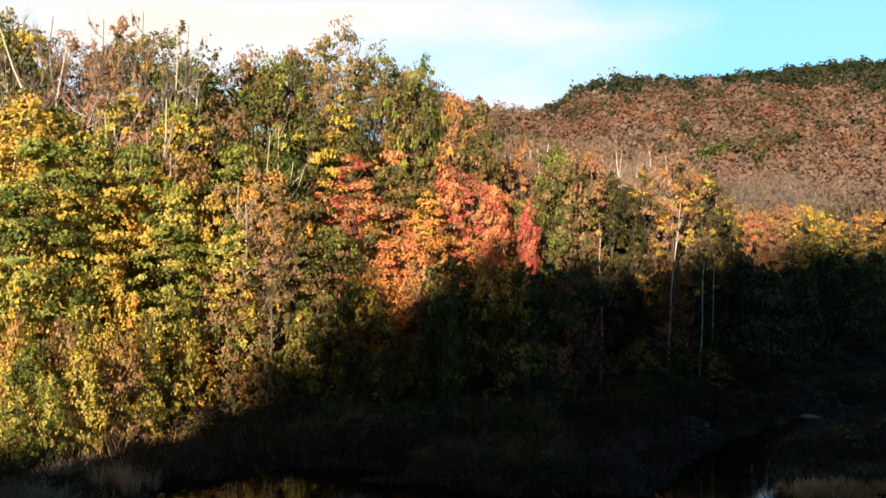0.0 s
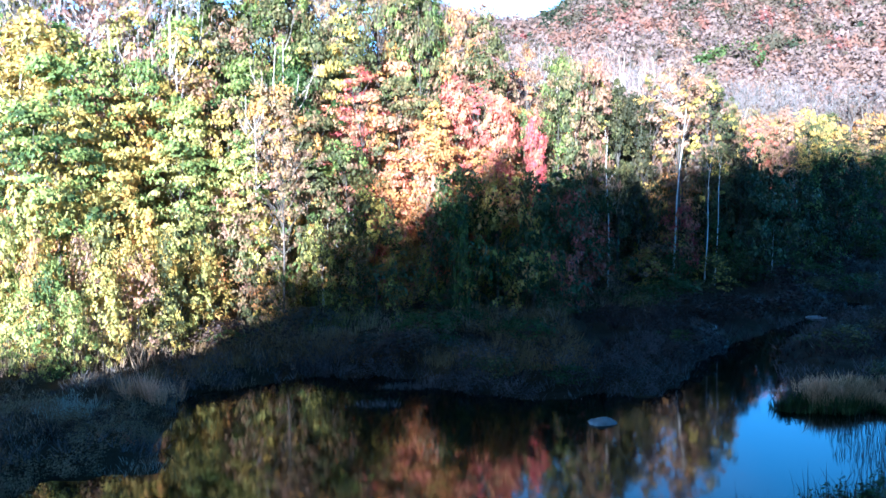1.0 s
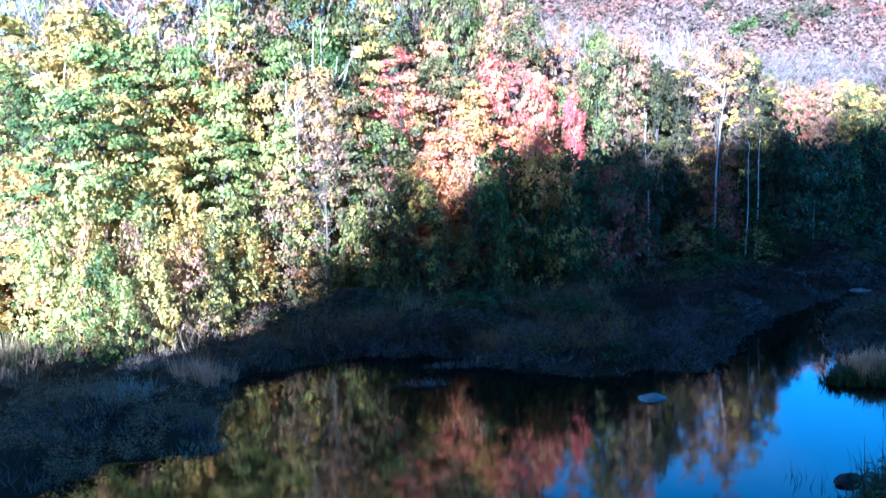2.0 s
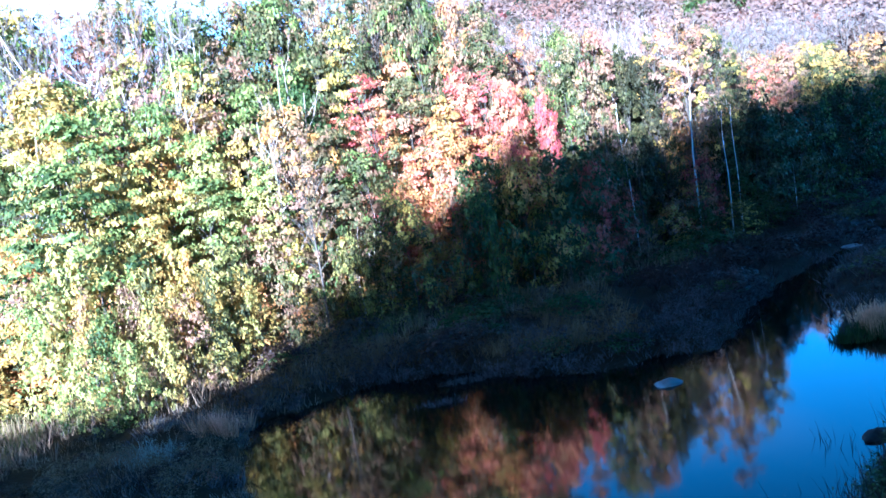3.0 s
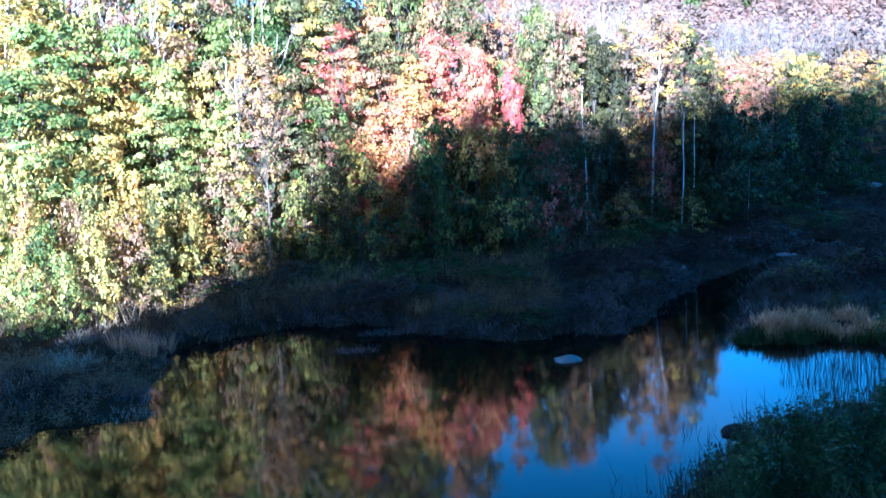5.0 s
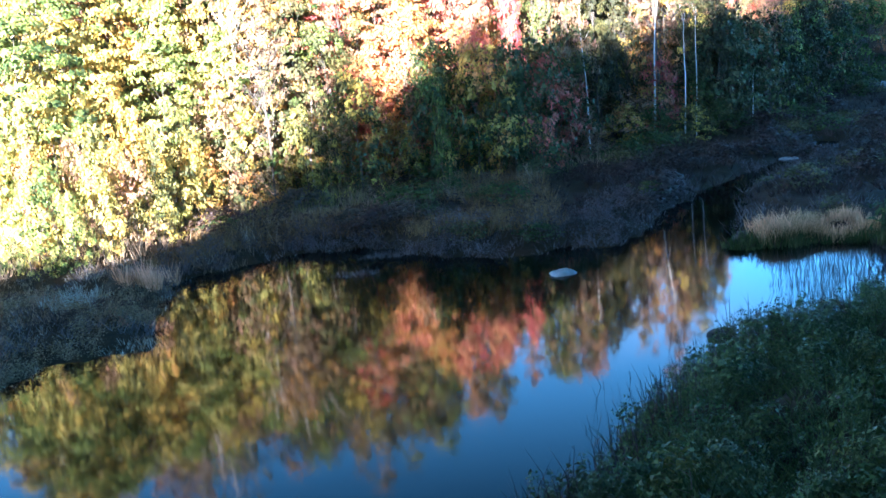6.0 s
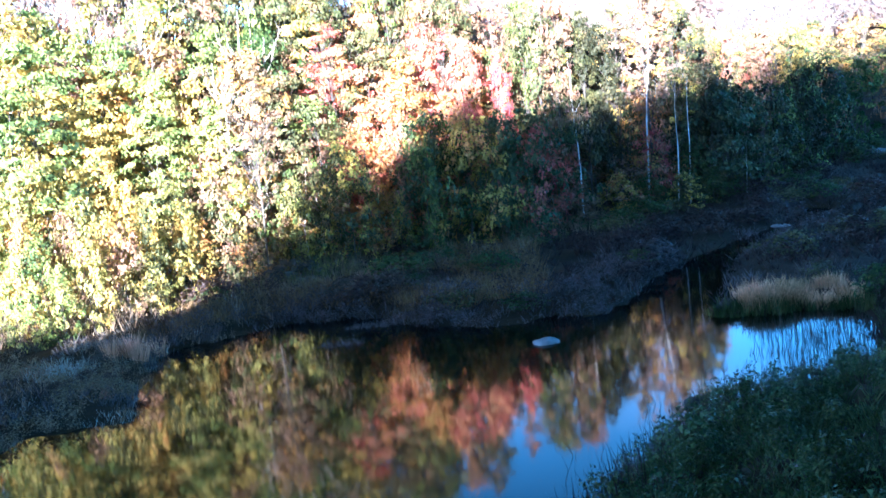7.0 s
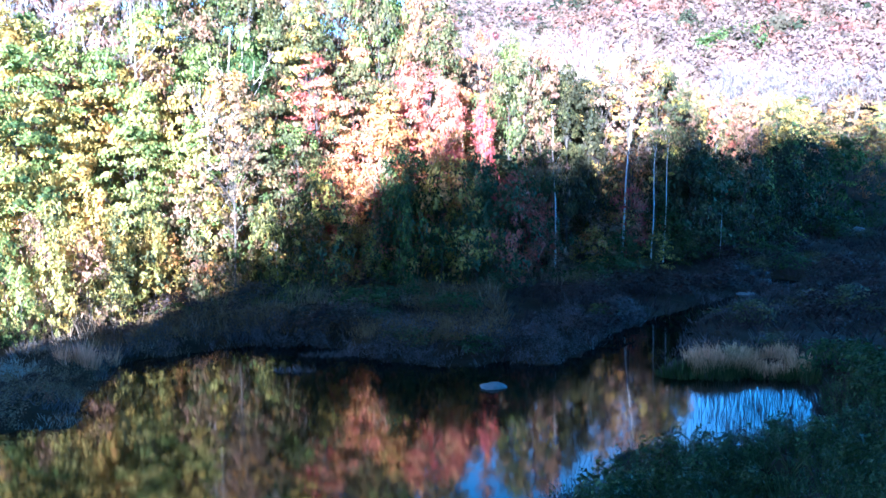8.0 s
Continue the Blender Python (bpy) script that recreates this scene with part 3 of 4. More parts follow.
def tree(x, y, top, wide, colour, stock=leafy, kind=None, turn=None):
    """A tree at (x, y) whose crown ends at the height top and is about wide across."""
    z = ground_at(x, y)
    if stock is leafy and top - z < 7.5:
        stock = bushy
    counter[0] += 1
    full, rad = {id(leafy): (14, 4.2), id(bushy): (6, 2.4), id(ridgy): (16, 3.5), id(airy): (18, 3.3), id(bare): (13, 2.9), id(sapling): (11, 1.9), id(snag): (16, 3.3), id(birch): (14, 1.8), id(tall_birch): (17, 2.2)}[id(stock)]
    tall = max(0.25, (top - z) / full)
    k = counter[0] if kind is None else kind
    text = {id(leafy): f"broadleaf forest tree with {WORD[colour]} autumn leaves", id(bushy): f"dense shrub with {WORD[colour]} leaves at the marsh edge",
            id(ridgy): "shaded broadleaf tree on the wooded ridge",
            id(airy): f"tall open-crowned tree with sparse {WORD[colour]} foliage", id(bare): "leafless tree with fine pinkish grey twigs", id(sapling): "thin pale leafless tree among leafy crowns",
            id(snag): "tall pale dead tree with white forked trunk", id(birch): f"slender white birch with {WORD[colour]} leaves", id(tall_birch): f"tall pale birch with thin {WORD[colour]} leaves"}[id(stock)]
    group = {id(leafy): "trees of the wooded slope", id(bushy): "shrubs along the marsh", id(ridgy): "trees of the ridge", id(airy): "open trees on the skyline", id(bare): "bare trees of the valley", id(sapling): "thin bare trees of the slope",
             id(snag): "pale snags", id(birch): "birches by the stream", id(tall_birch): "tall birches of the wood edge"}[id(stock)]
    stems.append((x, y))
    crowns.append((x / y, y, (top - 10) / y, min(5.0, 0.5 * (top - z)) / y))
    return stock.put(k, (x, y, z - 0.05), wide / (2 * rad), tall, pick.uniform(0, 6.28) if turn is None else turn, LEAF[colour], LEAF[pick.choice(ALSO[colour])], text, "shrub" if stock is bushy else "tree", group)


# ---- trees set one by one ----
tree(-27.6, 67, 24.0, 6.9, "green")
tree(-22.8, 64, 23.0, 6.6, "pinkgrey", snag, 0)
tree(-28.6, 68, 24.4, 4.6, "pinkgrey", bare, 2)
tree(-26.4, 66, 24.6, 4.4, "pinkgrey", bare, 2)
tree(-24.6, 67, 24.0, 4.4, "pinkgrey", bare, 2)
tree(-20.6, 66, 23.8, 4.0, "pinkgrey", bare, 1)
tree(-18.4, 66, 24.3, 4.2, "pinkgrey", bare, 1)
tree(-16.4, 67, 23.6, 3.6, "pinkgrey", bare, 2)
tree(-26.6, 70, 23.1, 4.4, "pinkgrey", bare)
tree(-23.6, 72, 23.7, 4.6, "pinkgrey", bare)
tree(-21.0, 71, 24.6, 4.5, "rust", airy)
tree(-17.2, 68, 23.8, 5.9, "olive", snag, 1)
tree(-19.4, 70, 23.2, 4.1, "olive", airy)
tree(-16.1, 71, 21.9, 5.6, "olive")
tree(-13.0, 72, 22.4, 6.9, "olive")
tree(-10.5, 71, 21.6, 6.2, "olive")
tree(-7.1, 71, 24.6, 4.5, "rust", airy, 0)
tree(-7.9, 73, 22.4, 3.5, "rust")
tree(-4.5, 71, 23.0, 3.4, "olive", airy, 0)
tree(-1.3, 72, 22.3, 3.1, "dark", airy, 1)
tree(-2.9, 73, 21.3, 5.8, "rust")
tree(2.6, 70, 19.1, 5.8, "olive", leafy, 3)
tree(-22.4, 58, 17.8, 7.8, "gold")
tree(-19.7, 53, 14.8, 7.1, "green", leafy, 2)
tree(-19.4, 49.5, 12.4, 6.6, "green", leafy, 2)
tree(-17.4, 57, 13.3, 5.9, "gold")
tree(-18.8, 55, 12.4, 5.2, "lime")
tree(-18.2, 67, 18.0, 4.3, "pinkgrey", bare)
tree(-14.0, 61, 14.6, 6.3, "gold")
tree(-13.4, 67, 17.9, 6.4, "olive")
tree(-6.5, 68, 18.9, 5.9, "olive", leafy, 3)
tree(-8.6, 68, 16.9, 5.9, "olive")
tree(-10.3, 66, 16.9, 5.8, "dark")
tree(-10.4, 66, 16.9, 3.1, "olive", snag, 0)
tree(-9.3, 63, 14.9, 5.5, "dark")
tree(-10.2, 60, 13.6, 5.7, "rust")
tree(-14.0, 54.5, 10.6, 4.7, "green")
tree(-11.4, 57, 11.0, 5.0, "lime")
tree(-16.7, 53, 10.3, 4.6, "gold")
tree(-4.9, 64, 14.8, 5.6, "red", airy, 1)
tree(-4.0, 65, 13.6, 4.2, "orange", leafy, 3)
tree(-5.9, 64.6, 12.4, 3.6, "red", leafy, 1)
tree(-0.8, 62.5, 12.6, 5.4, "orange")
tree(-0.4, 71, 16.3, 5.6, "rust")
tree(-1.8, 71, 21.2, 4.4, "olive")
tree(0.7, 72, 19.4, 4.0, "rust")
tree(-3.0, 72, 17.0, 5.2, "orange")
tree(1.8, 66.5, 14.0, 4.4, "crimson", airy, 0)
tree(4.0, 69, 12.7, 4.4, "red")
tree(6.1, 70, 12.6, 2.5, "crimson")
tree(5.0, 69, 12.2, 3.0, "olive")
tree(3.3, 68, 11.0, 3.0, "orange")
tree(7.8, 72, 12.1, 2.9, "crimson")
tree(6.8, 67.5, 15.7, 3.8, "olive")
tree(7.8, 66.2, 15.2, 4.2, "olive", leafy, 0)
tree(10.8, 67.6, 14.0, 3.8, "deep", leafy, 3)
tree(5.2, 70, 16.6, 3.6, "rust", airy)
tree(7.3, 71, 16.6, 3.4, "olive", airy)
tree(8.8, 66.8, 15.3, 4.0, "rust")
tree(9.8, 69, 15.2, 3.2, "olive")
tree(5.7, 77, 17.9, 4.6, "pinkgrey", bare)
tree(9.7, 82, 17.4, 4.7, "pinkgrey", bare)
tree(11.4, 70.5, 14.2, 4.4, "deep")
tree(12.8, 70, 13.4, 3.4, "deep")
tree(1.8, 66, 10.5, 3.7, "orange")
tree(-3.2, 61, 8.5, 3.9, "orange")
tree(-7.7, 61, 12.0, 5.3, "olive")
tree(-16.2, 64, 17.0, 6.6, "olive")
tree(-21.1, 60, 17.2, 6.2, "green")
tree(-17.6, 62, 15.9, 5.9, "rust")
tree(-19.3, 60, 15.7, 5.7, "green")
tree(-11.9, 63, 15.4, 5.5, "green")
tree(7.0, 79, 17.6, 4.4, "pinkgrey", bare)
tree(11.0, 77, 14.0, 4.6, "deep")
tree(13.2, 79, 15.8, 4.2, "pinkgrey", bare)
tree(19.1, 81, 14.6, 4.6, "rust")
tree(-3.1, 65, 14.2, 5.2, "olive")
tree(0.7, 67, 14.4, 4.8, "red")
tree(2.9, 67, 13.0, 3.8, "rust")
tree(-1.9, 61.5, 10.4, 4.9, "orange")
tree(-5.7, 60, 10.4, 4.7, "olive")
tree(3.9, 74, 14.9, 5.9, "rust")
tree(14.3, 77, 13.1, 6.1, "olive")
tree(18.8, 78, 15.2, 5.0, "rust")
tree(15.3, 70, 17.4, 4.4, "pinkgrey", tall_birch, 0)
tree(15.9, 70.8, 15.6, 3.2, "rust", tall_birch, 1)
tree(13.2, 70.5, 14.6, 3.4, "olive", airy)
tree(17.2, 71, 14.6, 3.6, "olive", airy)
tree(14.0, 72.5, 16.4, 3.4, "pinkgrey", bare, 1)
tree(16.3, 73, 16.4, 3.4, "pinkgrey", bare, 0)
tree(-7.7, 66, 13.9, 5.2, "olive")
tree(16.5, 78, 15.6, 4.0, "rust", airy)
tree(15.1, 79, 16.5, 3.8, "pinkgrey", bare)
tree(18.5, 80, 15.2, 4.4, "olive")
tree(17.7, 95, 18.8, 5.1, "pinkgrey", bare)
tree(17.8, 80, 11.9, 7.0, "rust")
tree(25.6, 88, 12.8, 4.2, "crimson", leafy, 0)
tree(23.6, 86, 13.0, 3.6, "olive")
tree(28.4, 90, 12.9, 4.0, "rust")
tree(32.6, 94, 12.8, 4.2, "olive")
tree(31.2, 96, 12.3, 3.1, "gold", airy)
tree(37.1, 101, 12.6, 4.6, "olive")
tree(34.6, 96, 12.4, 3.0, "gold", airy)
tree(30.4, 92, 12.6, 3.0, "gold", airy)
tree(43.2, 106, 12.7, 5.9, "rust")
tree(34.3, 99, 11.6, 4.0, "dark")
tree(29.1, 95, 11.3, 3.4, "rust")
tree(21.5, 86, 10.7, 6.2, "olive")
tree(10.6, 80, 13.6, 5.1, "rust")
tree(-19.7, 66, 18.8, 6.3, "lime")
tree(-16.6, 58.5, 15.0, 5.1, "green", leafy, 2)
tree(-15.7, 66, 18.1, 6.3, "green")
tree(-18.9, 57, 14.2, 5.4, "olive", leafy, 0)
tree(-14.4, 57, 12.8, 5.4, "lime")
tree(-12.3, 58.5, 12.8, 4.6, "gold")
tree(-16.9, 60.5, 18.2, 4.8, "pinkgrey", sapling, 1)
tree(-15.6, 59.5, 16.4, 3.2, "pinkgrey", sapling, 0)
tree(-18.2, 61.5, 17.4, 3.4, "pinkgrey", sapling, 1)
tree(-9.6, 61.5, 16.2, 2.8, "pinkgrey", sapling, 1)
tree(-10.6, 57.5, 13.2, 2.6, "pinkgrey", sapling, 0)
tree(-9.0, 56.5, 12.2, 3.4, "rust", airy, 0)
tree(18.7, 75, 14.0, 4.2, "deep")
tree(20.6, 77, 13.2, 4.2, "rust")
tree(-18.8, 47.5, 8.3, 3.7, "lime", bushy)
tree(-18.0, 50, 9.0, 3.4, "lime", bushy)
tree(-16.1, 49, 7.2, 2.8, "lime", bushy)
tree(-14.8, 51.5, 7.3, 3.0, "gold", bushy)
tree(-13.3, 53, 7.0, 3.1, "lime", bushy)
tree(-12.0, 56, 7.7, 3.2, "rust", bushy)
tree(-10.2, 57, 6.9, 3.3, "gold", bushy)
tree(-8.7, 59, 7.9, 2.8, "olive", bushy)
tree(-17.1, 45.5, 5.5, 2.6, "green", bushy)
tree(-15.3, 46, 5.0, 2.4, "lime", bushy)
tree(-14.4, 48.5, 5.4, 2.5, "rust", bushy)
tree(-13.3, 51, 4.7, 2.7, "lime", bushy)
tree(-12.2, 54, 4.4, 2.8, "gold", bushy)
tree(-10.6, 56, 4.5, 2.7, "orange", bushy)
tree(-7.3, 58, 6.1, 2.4, "lime", bushy)
tree(-19.7, 46, 7.4, 3.4, "lime", bushy)
tree(-17.7, 43.5, 4.3, 2.3, "lime", bushy)
tree(-9.3, 57.5, 5.2, 2.7, "rust", bushy)
tree(-13.6, 50, 6.1, 2.1, "olive", bushy)
tree(-15.0, 48, 6.0, 2.0, "gold", bushy)
tree(-16.6, 47.5, 6.3, 2.0, "rust", bushy)
tree(-12.5, 53, 5.6, 2.2, "gold", bushy)
tree(-11.1, 55.5, 6.0, 2.3, "olive", bushy)
tree(-18.0, 46, 6.4, 1.9, "gold", bushy)
tree(-16.0, 44.5, 4.2, 1.9, "green", bushy)
tree(-13.7, 49.5, 3.8, 1.8, "lime", bushy)
tree(-4.1, 57, 7.5, 4.1, "olive", bushy)
tree(-5.5, 58.5, 5.5, 3.1, "olive", bushy)
tree(-2.1, 61, 8.2, 3.4, "orange", bushy)
tree(-2.8, 60, 5.3, 2.8, "orange", bushy)
tree(0.2, 59, 8.7, 4.2, "willow", bushy)
tree(1.2, 60, 7.3, 2.4, "willow", bushy)
tree(2.6, 59.5, 8.4, 4.2, "gold", bushy)
tree(4.8, 60, 8.2, 4.0, "willow", bushy)
tree(6.5, 61, 8.5, 5.3, "willow", bushy)
tree(9.8, 72.5, 7.6, 4.4, "rust", bushy)
tree(12.7, 72.5, 7.9, 3.9, "olive", bushy)
tree(14.3, 72.5, 7.7, 3.9, "willow", bushy)
tree(16.7, 72.5, 7.5, 3.6, "rust", bushy)
tree(18.1, 72.5, 7.7, 3.9, "dark", bushy)
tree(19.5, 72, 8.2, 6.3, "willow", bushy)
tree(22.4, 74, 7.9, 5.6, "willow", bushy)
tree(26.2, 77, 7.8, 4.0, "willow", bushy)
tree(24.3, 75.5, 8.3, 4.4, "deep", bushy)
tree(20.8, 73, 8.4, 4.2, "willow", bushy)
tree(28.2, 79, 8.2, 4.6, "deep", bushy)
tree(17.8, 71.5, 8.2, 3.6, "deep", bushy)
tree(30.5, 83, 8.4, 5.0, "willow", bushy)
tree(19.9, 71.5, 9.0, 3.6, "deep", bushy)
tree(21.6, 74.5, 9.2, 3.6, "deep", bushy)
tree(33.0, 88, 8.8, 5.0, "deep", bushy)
tree(3.3, 62, 5.2, 4.4, "rust", bushy)
tree(11.9, 70, 4.2, 6.1, "rust", bushy)
tree(7.7, 66, 4.6, 4.7, "olive", bushy)
tree(-0.6, 60.5, 5.0, 3.8, "olive", bushy)
tree(3.8, 61.5, 8.2, 4.4, "olive", bushy)
tree(7.3, 60.6, 7.6, 3.6, "crimson", bushy)
tree(11.4, 72.5, 7.9, 4.4, "olive", bushy)
tree(15.4, 72.5, 7.9, 4.4, "rust", bushy)
tree(1.5, 60.8, 8.4, 4.3, "dark", bushy)
tree(-0.8, 60.6, 8.3, 3.8, "rust", bushy)
tree(10.7, 70.5, 4.5, 3.4, "rust", bushy)
tree(14.9, 70.5, 4.7, 3.8, "olive", bushy)
tree(17.5, 70.5, 4.9, 4.3, "dark", bushy)
tree(34.3, 92, 9.3, 5.9, "dark", bushy)
tree(38.6, 94, 8.8, 6.1, "dark", bushy)
tree(9.9, 65.6, 11.4, 2.4, "olive", birch, 1, -0.9)
tree(14.7, 69.2, 13.4, 2.8, "orange", birch, 0, -4.3)
tree(16.4, 67.6, 9.6, 2.0, "olive", birch, 1, 0.5)
tree(17.6, 69.6, 9.9, 2.0, "olive", birch, 1, -5.5)
tree(21.8, 71, 4.6, 1.0, "willow", birch, 1, 1.0)
tree(3.8, 67, 10.5, 1.4, "red", birch, 1, 1.0)
tree(8.4, 65.5, 5.8, 2.6, "crimson", bushy)
tree(15.3, 69.6, 6.2, 2.4, "crimson", bushy)
tree(0.5, 58.0, 7.0, 1.7, "green", bushy, 1)
tree(-1.5, 59.0, 4.4, 2.4, "gold", bushy)
tree(6.0, 62.0, 4.2, 2.6, "rust", bushy)
tree(12.6, 67.0, 3.4, 2.6, "gold", bushy)
tree(16.6, 66.2, 2.9, 3.0, "olive", bushy)
tree(14.5, 67.6, 3.0, 2.6, "dark", bushy)
tree(9.7, 64.4, 3.2, 2.4, "rust", bushy)
tree(18.8, 68.2, 2.9, 3.0, "dark", bushy)
tree(2.9, 64.5, 13.0, 3.0, "crimson", leafy, 1)
tree(5.5, 65.2, 12.2, 2.6, "crimson", leafy, 3)

# ---- the rest of the wood, filled in between ----
def skyline(a):
    """Highest crown, as a slope from the eye, by the slope across."""
    return np.interp(a, [-0.45, -0.36, -0.33, -0.305, -0.26, -0.24, -0.14, -0.12, -0.1, -0.08, -0.025, -0.01, 0.035, 0.06, 0.12, 0.22, 0.25, 0.42],
                     [0.2, 0.2, 0.183, 0.203, 0.2, 0.166, 0.168, 0.195, 0.2, 0.18, 0.168, 0.125, 0.122, 0.1, 0.08, 0.09, 0.045, 0.03])


def palette(a, up):
    """A leaf colour by the slope across and the slope up from the eye."""
    if a < -0.3:
        return pick.choice(["gold", "lime", "olive", "green"] if up > 0.1 else ["green", "green", "lime", "dark"] if up > 0.0 else ["lime", "gold", "lime", "orange", "green", "green"])
    if a < -0.13:
        return pick.choice(["olive", "dark", "dark", "green", "rust"] if up > 0.06 else ["green", "rust", "dark", "olive", "lime", "gold"] if up > 0.0 else ["gold", "gold", "lime", "orange", "rust", "lime"])
    if a < 0.1:
        return pick.choice(["olive", "rust", "dark", "olive"] if up > 0.1 else ["orange", "red", "crimson", "rust", "olive", "olive", "green", "green", "pinkgrey"])
    return pick.choice(["olive", "rust", "deep", "olive", "rust", "gold"] if a < 0.24 else ["gold", "olive", "rust", "olive", "lime", "deep"])


named = list(crowns)


def free(x, y, gap):
    return all((x - p) ** 2 + (y - q) ** 2 > gap * gap for p, q in stems)


for row in range(6):
    for col in range(46):
        y0 = row * 2.7
        x = -46 + col * 2.7 + pick.uniform(-1.1, 1.1) + 1.3 * (row % 2)
        y = float(treeline(x)) + 2 + y0 + pick.uniform(-1.0, 1.0)
        a = x / y
        if not -0.47 < a < 0.45 or not free(x, y, 2.0):
            continue
        z = ground_at(x, y)
        limit = 10 + (float(skyline(a)) - 0.008) * y - pick.uniform(0, 2.4 if x < 12 else 4.2)
        tall = (float(np.interp(x, [-4, 6], [4.8, 8.0])) + min(y0, 22) * 0.55) * pick.uniform(0.75, 1.25)
        for ka, ky, ks, kd in named:                     # keeps the trees set by hand uncovered
            if ky > y + 0.5 and abs(ka - a) < 0.03:
                limit = min(limit, 10 + (ks - kd) * y)
        top = min(z + tall, limit)
        if top - z < 3.0:
            continue
        tree(x, y, top, pick.uniform(4.6, 7.0) if x < 6 else pick.uniform(3.6, 5.2), palette(a, (top - 10) / y), airy if pick.random() < (0.1 if x < 6 else 0.45) else leafy)

for k in range(115):                                      # lower growth between the trees
    x = pick.uniform(-32, 10)
    y = float(treeline(x)) + pick.uniform(0.5, 20)
    a = x / y
    if not -0.45 < a < 0.4:
        continue
    z = ground_at(x, y)
    limit = 99.0
    for ka, ky, ks, kd in named:
        if ky > y + 0.5 and abs(ka - a) < 0.03:
            limit = min(limit, 10 + (ks - kd) * y)
    top = min(z + pick.uniform(4, 7.2), limit)
    if top - z > 2.2:
        tree(x, y, top, pick.uniform(3.2, 4.8), palette(a, (top - 10) / y), bushy)
for k in range(115):                                      # bright young growth along the sunlit edge
    x = pick.uniform(-34, -5)
    y = float(treeline(x)) + pick.uniform(-0.5, 7)
    z = ground_at(x, y)
    limit = 99.0
    for ka, ky, ks, kd in named:
        if ky > y + 0.5 and abs(ka - x / y) < 0.03:
            limit = min(limit, 10 + (ks - kd) * y)
    top = min(z + pick.uniform(2.5, 5.5), limit)
    if top - z > 1.8:
        tree(x, y, top, pick.uniform(2.8, 4.4), pick.choice(["lime", "gold", "gold", "orange", "green", "lime", "rust"]), bushy)
for k in range(44):
    x = pick.uniform(-30, 24)
    y = float(treeline(x)) + pick.uniform(1, 24)
    a = x / y
    if not -0.45 < a < 0.4:
        continue
    z = ground_at(x, y)
    tall = (float(np.interp(x, [-4, 6], [5.5, 9])) + min(y - float(treeline(x)), 22) * 0.5) * pick.uniform(0.9, 1.15)
    tree(x, y, min(z + tall + 1.2, 10 + float(skyline(a)) * y), pick.uniform(2.6, 4.2), "pinkgrey", sapling)

for k in range(16):                                       # thin pale stems at the sunlit edge
    x = -19 + k * 0.95 + pick.uniform(-0.4, 0.4)
    y = float(treeline(x)) + pick.uniform(-0.5, 2.5)
    tree(x, y, ground_at(x, y) + pick.uniform(5, 8.5), pick.uniform(1.2, 2.0), "pinkgrey", sapling)

for k in range(26):                                       # thin trees and bare tops along the left skyline
    a = -0.44 + k * 0.0165 + pick.uniform(-0.006, 0.006)
    y = pick.uniform(74, 79)
    top = 10 + (float(skyline(a)) - pick.uniform(0.004, 0.02)) * y
    tree(a * y, y, top, pick.uniform(5.0, 7.5), pick.choice(["olive", "rust", "dark", "olive"]) if k % 3 else "pinkgrey", (bare, leafy, airy)[k % 3])

# ---- leafless wood on the valley floor and lower slope beyond ----
for k in range(230):
    y = pick.uniform(96, 190)
    x = pick.uniform(0.03, 0.5) * y
    if y < float(treeline(x)) + 22 or not free(x, y, 2.6):
        continue
    z = ground_at(x, y)
    tree(x, y, min(z + pick.uniform(8, 12.5), 10 + float(np.interp(x / y, [0.0, 0.1, 0.21, 0.24, 0.5], [0.12, 0.122, 0.105, 0.065, 0.055])) * y), pick.uniform(4, 6.5), "pinkgrey", bare, 2 if x / y > 0.235 and y < 150 else k % 2)

for k in range(95):
    y = pick.uniform(92, 138)
    x = pick.uniform(0.06, 0.235) * y
    if y < float(treeline(x)) + 9 or not free(x, y, 2.2):
        continue
    z = ground_at(x, y)
    tree(x, y, min(z + pick.uniform(9, 14.5), 10 + 0.118 * y), pick.uniform(4.5, 7), "pinkgrey", bare, k % 2)

# ---- woods behind the viewer, whose ridge throws its shadow on the valley ----
for k in range(96):
    x = -84 + (k % 48) * 2.6 + pick.uniform(-0.7, 0.7)
    y = -58 - 4 * (k // 48) + pick.uniform(-1, 1)
    if not -40 < x < -26.5:
        tree(x, y, ground_at(x, y) + pick.uniform(3.2, 4.8), 5.6, "olive", ridgy)
tree(-33.8, -57.5, 37.2, 2.4, "olive", ridgy)
tree(-34.5, -58.5, 36.2, 2.4, "olive", ridgy)
tree(-33.4, -59.0, 37.4, 1.8, "olive", ridgy)
tree(-34.2, -61.0, 37.8, 2.4, "olive", ridgy)
tree(-37.5, -58.5, ground_at(-37.5, -58.5) + 2.0, 3.2, "olive", ridgy)
tree(-27.4, -58.0, ground_at(-27.4, -58.0) + 4.2, 3.8, "olive", ridgy)
for k in range(70):
    x = -60 + (k % 24) * 5.0 + pick.uniform(-1.5, 1.5)
    y = -11 - (k // 24) * 12 + pick.uniform(-2, 2)
    z = ground_at(x, y)
    shade = min(float(back_crest(x + dx - 0.25 * (58 + y))) for dx in (-4, -2, 0, 2, 4)) - 0.257 * (58 + y)
    if shade - z > 5:
        tree(x, y, min(z + 17, shade), 7.0, "olive", ridgy)


